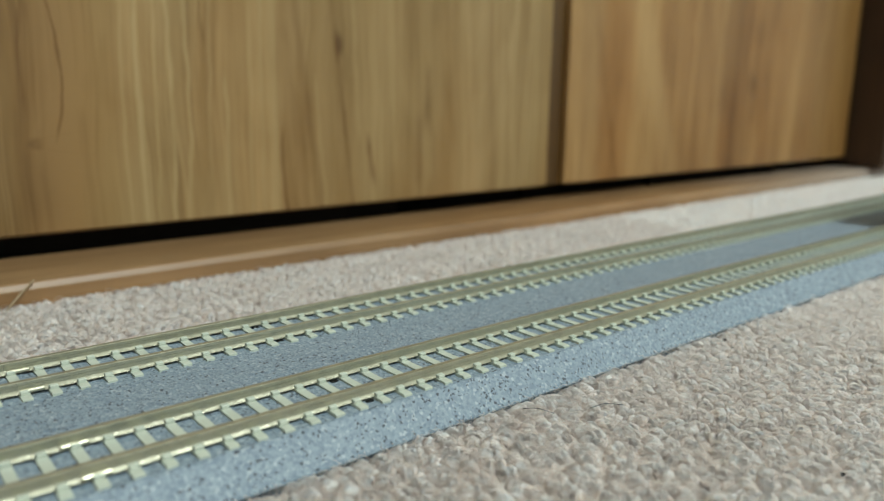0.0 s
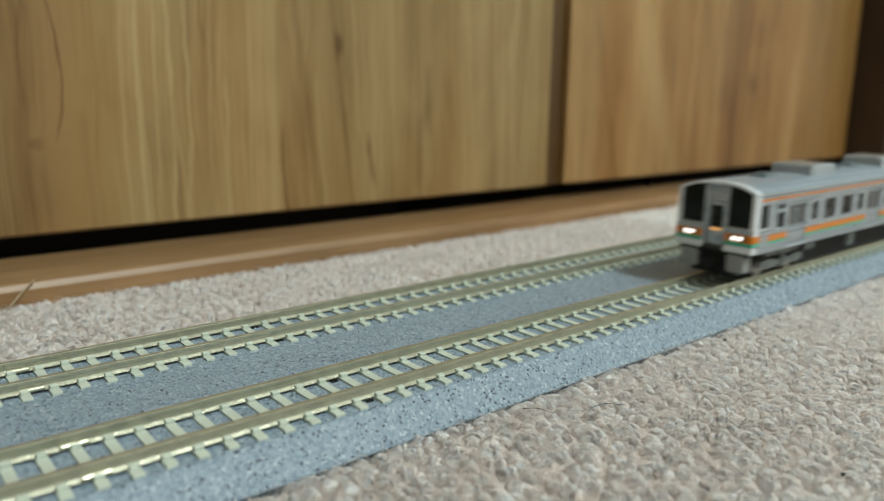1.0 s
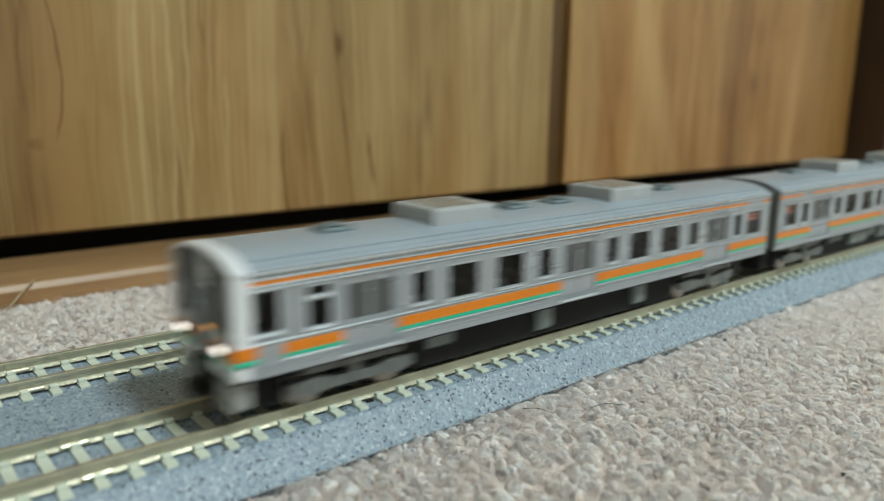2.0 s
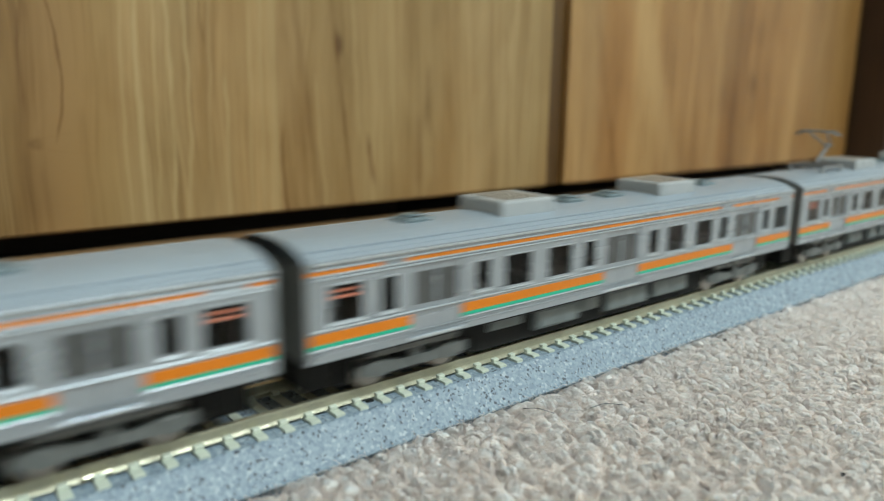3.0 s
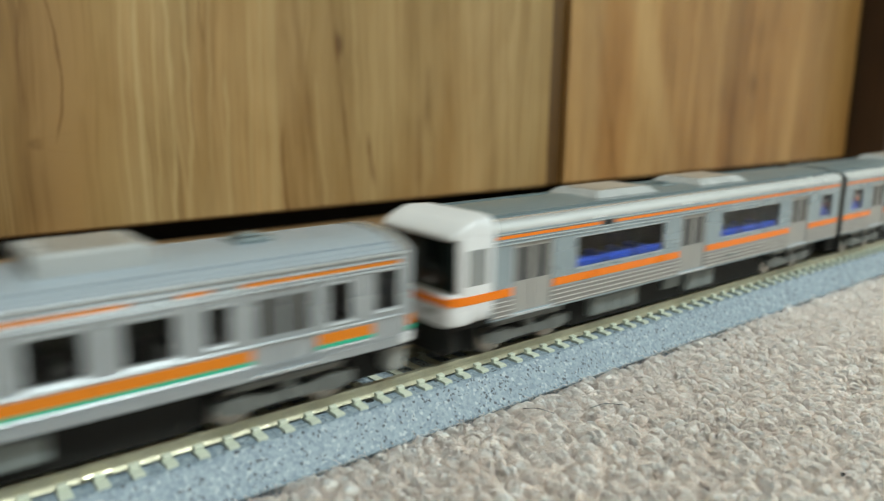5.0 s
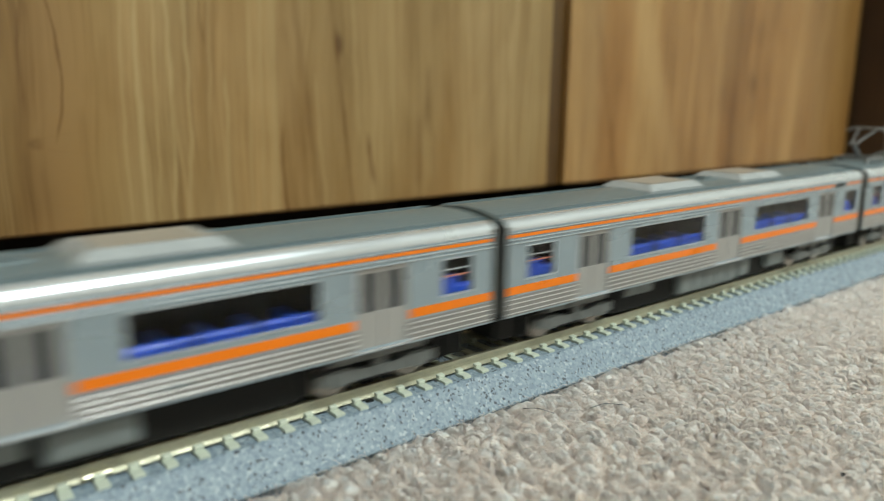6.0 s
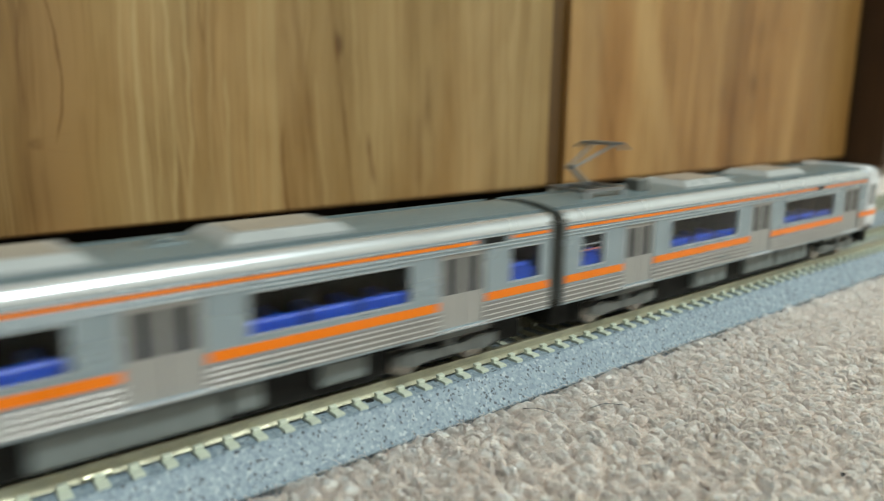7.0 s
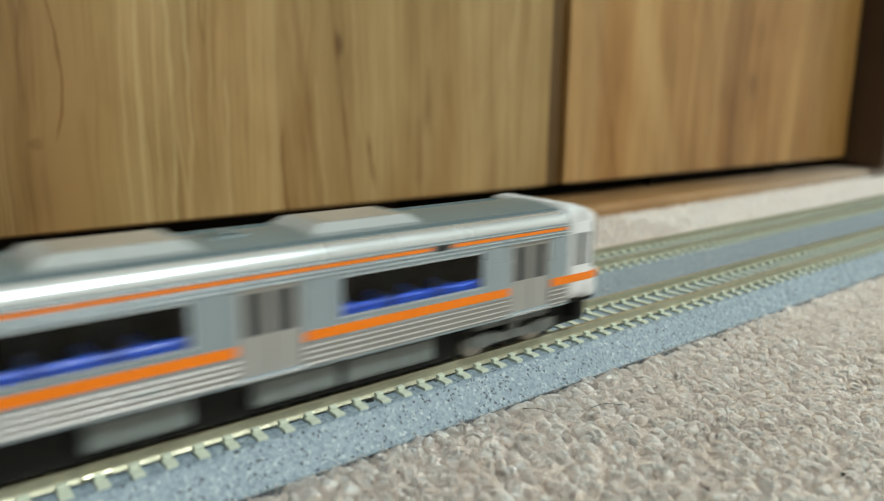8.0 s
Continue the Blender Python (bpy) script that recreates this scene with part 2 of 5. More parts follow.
def ballast_material():
    m = bpy.data.materials.new("moulded_ballast")
    m.use_nodes = True
    nt = m.node_tree
    b = nt.nodes["Principled BSDF"]
    b.inputs["Roughness"].default_value = 0.55
    tc = nt.nodes.new("ShaderNodeTexCoord")
    def cells(scale):
        v = nt.nodes.new("ShaderNodeTexVoronoi")
        v.inputs["Scale"].default_value = scale
        nt.links.new(tc.outputs["Object"], v.inputs["Vector"])
        sp = nt.nodes.new("ShaderNodeSeparateColor")
        nt.links.new(v.outputs["Color"], sp.inputs[0])
        return v, sp
    v1, s1 = cells(2300)
    v2, s2 = cells(2150)
    jit = nt.nodes.new("ShaderNodeTexNoise")
    jit.inputs["Scale"].default_value = 2600
    nt.links.new(tc.outputs["Object"], jit.inputs[0])
    sh = nt.nodes.new("ShaderNodeVectorMath")
    sh.operation = "MULTIPLY_ADD"
    sh.inputs[1].default_value = (0.0007, 0.0007, 0.0007)
    nt.links.new(jit.outputs["Color"], sh.inputs[0])
    nt.links.new(tc.outputs["Object"], sh.inputs[2])
    nt.links.new(sh.outputs[0], v2.inputs["Vector"])
    r1 = ramp(nt, [(0.0, (0.19, 0.255, 0.325)), (0.5, (0.26, 0.335, 0.403)), (0.88, (0.30, 0.373, 0.438)), (1.0, (0.44, 0.51, 0.56))])
    nt.links.new(s1.outputs[0], r1.inputs[0])
    # sparse dark grains
    gt = nt.nodes.new("ShaderNodeMath")
    gt.operation = "GREATER_THAN"
    gt.inputs[1].default_value = 0.74
    nt.links.new(s2.outputs[1], gt.inputs[0])
    lt = nt.nodes.new("ShaderNodeMath")
    lt.operation = "LESS_THAN"
    lt.inputs[1].default_value = 0.40
    nt.links.new(v2.outputs["Distance"], lt.inputs[0])
    sz = nt.nodes.new("ShaderNodeMath")
    sz.operation = "MULTIPLY_ADD"
    sz.inputs[1].default_value, sz.inputs[2].default_value = 0.42, 0.16
    nt.links.new(s2.outputs[0], sz.inputs[0])
    nt.links.new(sz.outputs[0], lt.inputs[1])
    mu = nt.nodes.new("ShaderNodeMath")
    mu.operation = "MULTIPLY"
    nt.links.new(gt.outputs[0], mu.inputs[0])
    nt.links.new(lt.outputs[0], mu.inputs[1])
    mx = nt.nodes.new("ShaderNodeMix")
    mx.data_type = "RGBA"
    nt.links.new(mu.outputs[0], mx.inputs[0])
    nt.links.new(r1.outputs[0], mx.inputs[6])
    mx.inputs[7].default_value = (0.065, 0.08, 0.10, 1)
    nt.links.new(mx.outputs[2], b.inputs["Base Color"])
    bp = nt.nodes.new("ShaderNodeBump")
    bp.inputs["Strength"].default_value = 0.5
    bp.inputs["Distance"].default_value = 0.00025
    nt.links.new(v1.outputs["Distance"], bp.inputs["Height"])
    nt.links.new(bp.outputs[0], b.inputs["Normal"])
    return m


def carpet_material():
    m = bpy.data.materials.new("wool_loop_pile")
    m.use_nodes = True
    nt = m.node_tree
    b = nt.nodes["Principled BSDF"]
    b.inputs["Roughness"].default_value = 0.95
    b.inputs["Sheen Weight"].default_value = 0.0
    b.inputs["Subsurface Weight"].default_value = 0.85
    b.inputs["Subsurface Radius"].default_value = (1.0, 0.85, 0.75)
    b.inputs["Subsurface Scale"].default_value = 0.0028
    b.inputs["Specular IOR Level"].default_value = 0.05
    g = nt.nodes.new("ShaderNodeNewGeometry")
    r = ramp(nt, [(0.0, (0.86, 0.69, 0.60)), (0.12, (0.93, 0.775, 0.69)), (0.75, (0.96, 0.82, 0.74)), (1.0, (0.975, 0.87, 0.80))])
    nt.links.new(g.outputs["Random Per Island"], r.inputs[0])
    tc = nt.nodes.new("ShaderNodeTexCoord")
    n = nt.nodes.new("ShaderNodeTexNoise")
    n.inputs["Scale"].default_value = 1800
    n.inputs["Detail"].default_value = 5
    nt.links.new(tc.outputs["Object"], n.inputs[0])
    n2 = nt.nodes.new("ShaderNodeTexNoise")
    n2.inputs["Scale"].default_value = 60
    nt.links.new(tc.outputs["Object"], n2.inputs[0])
    ad = nt.nodes.new("ShaderNodeMath")
    ad.operation = "ADD"
    nt.links.new(n.outputs[0], ad.inputs[0])
    nt.links.new(n2.outputs[0], ad.inputs[1])
    r2 = ramp(nt, [(0.6, (0.87, 0.855, 0.84)), (1.3 / 1.4, (1.0, 1.0, 1.0))])
    nt.links.new(ad.outputs[0], r2.inputs[0])
    mx = nt.nodes.new("ShaderNodeMix")
    mx.data_type, mx.blend_type = "RGBA", "MULTIPLY"
    mx.inputs[0].default_value = 1
    nt.links.new(r.outputs[0], mx.inputs[6])
    nt.links.new(r2.outputs[0], mx.inputs[7])
    nt.links.new(mx.outputs[2], b.inputs["Base Color"])
    bp = nt.nodes.new("ShaderNodeBump")
    bp.inputs["Strength"].default_value = 0.8
    bp.inputs["Distance"].default_value = 0.0004
    nt.links.new(n.outputs[0], bp.inputs["Height"])
    nt.links.new(bp.outputs[0], b.inputs["Normal"])
    return m


DOOR_KNOTS = ((0.1372, 0.0524, 0.0013, 0.0034, 0.8), (0.0911, 0.0538, 0.0005, 0.003, 0.4), (0.1725, 0.032, 0.0010, 0.005, 0.4),
              (0.046, 0.0235, 0.0022, 0.0018, 0.4), (0.0455, 0.012, 0.004, 0.011, 0.3), (0.038, 0.011, 0.002, 0.014, 0.25))
DOOR2_KNOTS = ((0.3864, 0.0428, 0.004, 0.005, 0.5), (0.3899, 0.0687, 0.004, 0.007, 0.3))
# a, b, c, lower and upper end, half width, strength, pale or not
DOOR_VEINS = ((41.5, 0.546, -0.0065, 23, 90, 0.30, 0.75, False), (50.1, -0.3236, 0.004, 30, 90, 0.5, 0.5, False), (947.06, -76.1202, 1.60482, 19, 29, 0.5, 0.35, False),
              (140.75, -0.0956, -0.0002, -5, 56, 0.65, 0.62, False), (140.75, -0.0956, -0.0002, 46, 110, 0.8, 0.5, False),
              (128.8, -0.1425, 0.00026, -5, 110, 1.3, 0.36, False), (124.2, -0.14, 0.0003, -5, 60, 1.0, 0.22, False),
              (116.74, -0.168, 0.00468, -5, 28, 0.45, 0.7, False), (150.9, -0.172, 0.0, 5, 25, 0.8, 0.62, False),
              (168.8, 0.0, 0.0, 3, 32, 1.6, 0.36, False), (170.5, 0.05, 0.0, 22, 48, 1.1, 0.3, False), (176.0, -0.02, 0.0, -5, 26, 0.8, 0.2, False),
              (205.0, -0.05, 0.0, -5, 80, 1.4, 0.14, False), (58.5, -0.05, 0.0, -5, 34, 1.0, 0.15, False),
              (73.0, -0.0466, 0.00061, -5, 110, 0.7, 0.75, True), (80.5, 0.0554, -0.0008, -5, 110, 0.55, 0.75, True), (84.8, 0.083, -0.00107, -5, 110, 0.6, 0.6, True),
              (97.2, 0.0145, -0.0002, -5, 44, 0.5, 0.55, True), (76.4, 0.02, 0.0, -5, 60, 0.35, 0.45, True), (91.5, 0.03, 0.0, -5, 70, 0.4, 0.4, True),
              (68.2, -0.02, 0.0004, -5, 90, 0.5, 0.4, True), (104.5, 0.02, 0.0, -5, 100, 0.6, 0.4, True), (108.5, 0.01, 0.0, -5, 100, 0.5, 0.45, True),
              (112.4, 0.01, 0.0, -5, 110, 1.4, 0.4, True), (130.5, -0.07, 0.0, -5, 44, 0.6, 0.4, True), (145.0, -0.05, 0.0, 20, 80, 0.8, 0.3, True),
              (158.5, -0.03, 0.0, 10, 90, 0.8, 0.3, True), (174.0, 0.0, 0.0, 5, 24, 0.5, 0.5, True), (190.0, -0.03, 0.0, -5, 100, 1.0, 0.25, True), (226.0, 0.0, 0.0, -5, 110, 2.2, 0.3, True))
DOOR2_VEINS = ((319.3, -0.3305, -0.0005, -5, 120, 7.0, 0.45, True), (262.0, -0.05, 0.0, -5, 110, 5.0, 0.3, True), (279.0, -0.25, 0.0, -5, 110, 2.0, 0.4, False),
               (337.1, 0.0, 0.0, -5, 110, 2.2, 0.18, False), (352.0, 0.05, 0.0, -5, 110, 3.0, 0.25, True), (386.0, 0.08, 0.0, 20, 110, 3.0, 0.25, False),
               (428.0, 0.1, 0.0, -5, 110, 4.5, 0.3, True), (468.0, 0.0, 0.0, -5, 110, 4.0, 0.2, False))
BOARDS = ((0.0, (0.74, 0.70, 0.64)), (0.040, (0.80, 0.75, 0.68)), (0.050, (0.76, 0.70, 0.64)), (0.066, (0.84, 0.80, 0.70)), (0.071, (1.06, 1.08, 1.12)),
          (0.095, (1.0, 1.0, 1.02)), (0.1125, (1.12, 1.15, 1.22)), (0.1155, (0.88, 0.84, 0.80)), (0.128, (0.98, 0.96, 0.94)), (0.138, (0.88, 0.86, 0.82)),
          (0.150, (0.98, 0.98, 0.98)), (0.172, (0.94, 0.93, 0.92)), (0.20, (1.0, 1.0, 1.04)), (0.22, (0.96, 0.97, 1.0)), (0.238, (1.06, 1.08, 1.1)))
BOARDS2 = ((0.2476, (1.04, 1.05, 1.05)), (0.262, (1.0, 1.02, 1.08)), (0.267, (0.88, 0.82, 0.72)), (0.284, (0.94, 0.88, 0.80)), (0.289, (1.02, 1.02, 1.0)),
           (0.302, (1.02, 1.02, 1.0)), (0.309, (0.94, 0.88, 0.82)), (0.345, (0.90, 0.84, 0.80)), (0.375, (0.82, 0.76, 0.72)), (0.41, (0.96, 0.92, 0.88)),
           (0.45, (0.81, 0.76, 0.71)), (0.49, (0.75, 0.70, 0.56)))
M_DOOR = wood("door_veneer", (0.170, 0.096, 0.031), (0.285, 0.181, 0.068), (0.395, 0.272, 0.122), knots=DOOR_KNOTS, boards=BOARDS, veins=DOOR_VEINS, wander=0.007)
M_DOOR2 = wood("door_veneer_second", (0.188, 0.097, 0.031), (0.315, 0.176, 0.063), (0.425, 0.262, 0.107), knots=DOOR2_KNOTS, boards=BOARDS2, veins=DOOR2_VEINS, wander=0.010)
M_SILL = wood("sill_wood", (0.155, 0.082, 0.034), (0.245, 0.142, 0.064), (0.35, 0.22, 0.11), along=(0.06, 1, 1), rough=0.4, pale_end=(0.33, 0.50))
M_DARKWOOD = wood("dark_stained_wood", (0.018, 0.008, 0.002), (0.04, 0.018, 0.005), (0.06, 0.028, 0.008), rough=0.72)
M_STILE = wood("stile_wood", (0.055, 0.026, 0.006), (0.088, 0.043, 0.009), (0.12, 0.06, 0.014))
# near-black that stands in for the shade under the doors
M_BLACK = mat("gap_shade_black", (0.006, 0.005, 0.004), 0.95, vary=0.3)
M_WALL = mat("wall_paper", (0.62, 0.60, 0.55), 0.85, vary=0.05, scale=40, bump=0.2)
M_CEIL = mat("ceiling_board", (0.72, 0.71, 0.68), 0.9, vary=0.04, scale=20)
M_LAMP = mat("lamp_diffuser", (0.9, 0.9, 0.86), 0.5, emit=(0.9, 1.0, 0.98), power=3.0)
M_CARPET = carpet_material()
M_FELT = mat("matted_wool", (0.85, 0.765, 0.71), 0.95, vary=0.2, scale=900, bump=0.8)
M_BACKING = mat("carpet_backing", (0.46, 0.40, 0.36), 0.95, vary=0.25, scale=700, bump=0.6)
M_BALLAST = ballast_material()
M_RAIL = mat("nickel_silver_rail", (0.42, 0.41, 0.31), 0.33, 0.62, vary=0.2, scale=400, bump=0.22)
M_TIE = mat("pale_sleeper_plastic", (0.56, 0.61, 0.52), 0.5, vary=0.08, scale=500)
M_JOINER = mat("rail_joiner_metal", (0.62, 0.60, 0.45), 0.35, 0.8, vary=0.1)
M_SILVER = mat("silver_body_paint", (0.33, 0.415, 0.475), 0.28, 0.5, vary=0.05, scale=60, stretch=(0.2, 1, 1))
M_GREYSTEEL = mat("grey_steel_paint", (0.385, 0.43, 0.472), 0.28, 0.5, vary=0.05, scale=60, stretch=(0.2, 1, 1))
M_DULL = mat("dull_door_paint", (0.345, 0.345, 0.34), 0.45, 0.15, vary=0.05, scale=60)
M_WHITE = mat("white_cab_paint", (0.70, 0.735, 0.78), 0.35, vary=0.03, scale=60)
M_ORANGE = mat("orange_stripe_paint", (0.86, 0.20, 0.002), 0.3, vary=0.05, scale=100)
M_AMBER = mat("deep_orange_paint", (0.66, 0.195, 0.006), 0.34, vary=0.05, scale=100)
M_GREEN = mat("green_stripe_paint", (0.014, 0.42, 0.255), 0.35, vary=0.05, scale=100)
M_ROOF = mat("roof_grey_paint", (0.28, 0.335, 0.39), 0.34, vary=0.08, scale=70)
M_ROOF2 = mat("dark_roof_paint", (0.138, 0.185, 0.205), 0.38, vary=0.08, scale=70)
# base colour lifted to carry the highlight further along the cars
M_SHOULDER = mat("highlight_pale_metal", (0.68, 0.74, 0.80), 0.27, 0.7, vary=0.03, scale=50)
M_BEAD = mat("bright_bead", (0.52, 0.57, 0.61), 0.3, 0.6, vary=0.04, scale=50)
M_RIB = mat("steel_rib", (0.60, 0.60, 0.60), 0.32, 0.5, vary=0.04, scale=50)
M_PANEL = mat("grey_rib_panel", (0.255, 0.25, 0.245), 0.42, 0.2, vary=0.05, scale=60)
M_UNIT = mat("cooler_plastic", (0.38, 0.41, 0.43), 0.28, vary=0.06, scale=80)
# grey with the brown reflection of the wooden doors mixed into its colour
M_UNIT2 = mat("wood_reflection_brown", (0.36, 0.335, 0.30), 0.35, vary=0.2, scale=60)
M_UNDER = mat("underframe_grey", (0.165, 0.193, 0.198), 0.55, vary=0.12, scale=120)
M_UNDER2 = mat("bogie_plastic", (0.125, 0.138, 0.137), 0.45, vary=0.12, scale=120)
M_GREYSKIRT = mat("grey_skirt_plastic", (0.26, 0.275, 0.27), 0.5, vary=0.1, scale=120)
M_DARK = mat("dark_plastic", (0.014, 0.0145, 0.014), 0.6, vary=0.2)
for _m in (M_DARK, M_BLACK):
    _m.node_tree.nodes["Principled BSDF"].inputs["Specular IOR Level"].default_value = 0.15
M_GANG = mat("gangway_rubber", (0.14, 0.15, 0.15), 0.7, vary=0.15, scale=150)
M_INSIDE = mat("interior_plastic", (0.03, 0.03, 0.029), 0.6, vary=0.1)
M_BLUE = mat("blue_seat_plastic", (0.008, 0.06, 0.45), 0.4, vary=0.08)
M_SEAT = mat("brown_seat_plastic", (0.024, 0.022, 0.02), 0.6, vary=0.08)
M_PANT = mat("pantograph_metal", (0.25, 0.265, 0.28), 0.32, 0.6, vary=0.1)
M_STEEL = mat("wheel_steel", (0.35, 0.33, 0.30), 0.35, 0.9, vary=0.1)
M_HEAD = mat("headlight_lens", (0.9, 0.9, 0.85), 0.3, emit=(1.0, 0.93, 0.82), power=2.2)
M_DEST = mat("destination_glow", (0.5, 0.25, 0.08), 0.4, emit=(1.0, 0.5, 0.15), power=0.6)
M_GLASS = bpy.data.materials.new("tinted_window_glass")
M_GLASS.use_nodes = True
_g = M_GLASS.node_tree.nodes["Principled BSDF"]
_g.inputs["Base Color"].default_value = (0.72, 0.72, 0.72, 1)
_g.inputs["Roughness"].default_value = 0.06
_g.inputs["Transmission Weight"].default_value = 1.0
_g.inputs["IOR"].default_value = 1.22
M_CABPANE = mat("grey_cab_pane", (0.24, 0.26, 0.27), 0.2)
M_SMOKE = mat("smoked_door_glass", (0.135, 0.14, 0.14), 0.12)
M_SMOKE.node_tree.nodes["Principled BSDF"].inputs["Transmission Weight"].default_value = 0.45
M_SMOKE.node_tree.nodes["Principled BSDF"].inputs["IOR"].default_value = 1.34
M_STRAW = mat("dry_straw", (0.33, 0.25, 0.15), 0.7, vary=0.2, scale=800)
M_STICKER = mat("orange_sticker", (0.62, 0.22, 0.14), 0.5)
M_DARKGLASS = mat("black_cab_glass", (0.006, 0.010, 0.009), 0.15)
M_DARKGLASS.node_tree.nodes["Principled BSDF"].inputs["Specular IOR Level"].default_value = 0.15

# ---------------------------------------------------------------- the room
def structure(ob, label):
    return tagged(ob, label, kind="structure")


ROOM_W, ROOM_E, ROOM_S, ROOM_N, ROOM_H = -1900, 2100, -3000, 175, 2400


def room():
    structure(link("floor", boxed(ROOM_W, ROOM_E, ROOM_S, ROOM_N, FLOOR - 60, FLOOR), M_BACKING), "beige wool carpet covering the floor of the room")
    structure(link("ceiling", boxed(ROOM_W, ROOM_E, ROOM_S, ROOM_N + 80, ROOM_H, ROOM_H + 60), M_CEIL), "plain off-white board ceiling")
    structure(link("wall_west", boxed(ROOM_W - 80, ROOM_W, ROOM_S, ROOM_N + 80, FLOOR - 60, ROOM_H), M_WALL), "plain papered wall")
    structure(link("wall_east", boxed(ROOM_E, ROOM_E + 80, ROOM_S, ROOM_N + 80, FLOOR - 60, ROOM_H), M_WALL), "plain papered wall")
    structure(link("wall_south", boxed(ROOM_W, ROOM_E, ROOM_S - 80, ROOM_S, FLOOR - 60, ROOM_H), M_WALL), "plain papered wall")
    structure(link("wall_north", boxed(ROOM_W, ROOM_E, ROOM_N, ROOM_N + 80, FLOOR - 60, ROOM_H), M_WALL), "plain papered wall behind the wooden doors")
    fixture = tagged(new("ceiling_light"), "round ceiling light with a glowing white diffuser", "ceiling light")
    fixture.location = (0.62, -1.55, 0)
    bm = bmesh.new()
    bmesh.ops.create_cone(bm, cap_ends=True, segments=40, radius1=320, radius2=340, depth=60, matrix=Matrix.Translation((0, 0, 2370)))
    part("housing", bm, M_CEIL, fixture, "white plastic housing")
    bm = bmesh.new()
    bmesh.ops.create_cone(bm, cap_ends=True, segments=40, radius1=282, radius2=300, depth=30, matrix=Matrix.Translation((0, 0, 2325)))
    part("diffuser", bm, M_LAMP, fixture, "glowing round diffuser")


room()

# ---------------------------------------------------------------- sill and wooden doors
SEAM0, SEAM1, EAST = 235.0, 245.2, 501.0
DOOR_Y, DOOR_TURN, DOOR_Z = 123.5, -1.4, 6.3


def door_frame_point(x):
    return DOOR_Y + math.tan(radians(DOOR_TURN)) * (x - 100)


def sill():
    bm = bmesh.new()
    prism(bm, [(98.5, FLOOR), (98.5, -1.9), (98.6, -1.6), (99.3, -0.4), (99.8, -0.08), (100.8, 0.0), (160, 0.0), (160, FLOOR)], -700, 800)
    structure(link("trim", bm, M_SILL, smooth=False), "brown wooden sill with a rounded front edge under the doors")
    # the shade below the doors, laid on as a black sheet and a board
    structure(link("trim", boxed(-700, EAST - 3, 129.5, 158, -0.5, 0.12), M_BLACK), "black sheet on the sill for the shade under the doors")
    structure(link("trim", boxed(-700, 800, 158.2, 166, FLOOR, 30), M_BLACK), "black board added for the shade behind the gap under the doors")


def wooden_doors():
    for name, x0, x1, m, label in (("wooden_door", -420, SEAM0, M_DOOR, "wide pale brown wooden door with vertical grain and dark flecks"),
                                   ("wooden_door", SEAM1, EAST, M_DOOR2, "pale brown wooden door with broad cloudy vertical grain")):
        d = tagged(new(name), label, "door", group="wooden doors above the sill")
        part("panel", boxed(x0, x1, 0, 12, 0, 640, bev=0.5), m, d)
        part("bottom_rail", boxed(x0 + 4, x1 - 4, 1.5, 10.5, -0.5, 0.3), M_STILE, d, "raw brown lower edge")
        d.matrix_basis = Matrix.Translation((0, (DOOR_Y - 100 * math.tan(radians(DOOR_TURN)) ) * MM, DOOR_Z * MM)) @ pose(0, 0, 0, 0, 0, DOOR_TURN)
        # support added in the shaded gap, black to stay unseen
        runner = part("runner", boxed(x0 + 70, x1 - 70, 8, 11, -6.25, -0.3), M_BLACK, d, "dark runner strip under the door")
    s = tagged(new("door_stile"), "dark brown upright strip in the gap between the wooden doors", "stile")
    yy = door_frame_point(245)
    part("strip", boxed(SEAM0 + 0.3, SEAM1 - 0.3, yy + 2.6, yy + 14, DOOR_Z - 0.2, 640, bev=0.3), M_STILE, s)
    # black foot and bracket added out of sight to carry the strip
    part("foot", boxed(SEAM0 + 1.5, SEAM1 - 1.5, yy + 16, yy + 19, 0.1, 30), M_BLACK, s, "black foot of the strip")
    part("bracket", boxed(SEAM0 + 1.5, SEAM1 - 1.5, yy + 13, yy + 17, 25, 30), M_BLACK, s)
    c = tagged(new("dark_wooden_post"), "dark brown stained wooden post at the end of the doors", "post")
    yy = door_frame_point(EAST)
    part("upright", boxed(EAST + 0.6, EAST + 60, yy - 22.5, yy + 30, 1.4, 700, bev=0.8), M_DARKWOOD, c)
    part("foot", boxed(EAST + 14, EAST + 59, yy + 3, yy + 28, 0.05, 2.0), M_DARKWOOD, c)


sill()
wooden_doors()

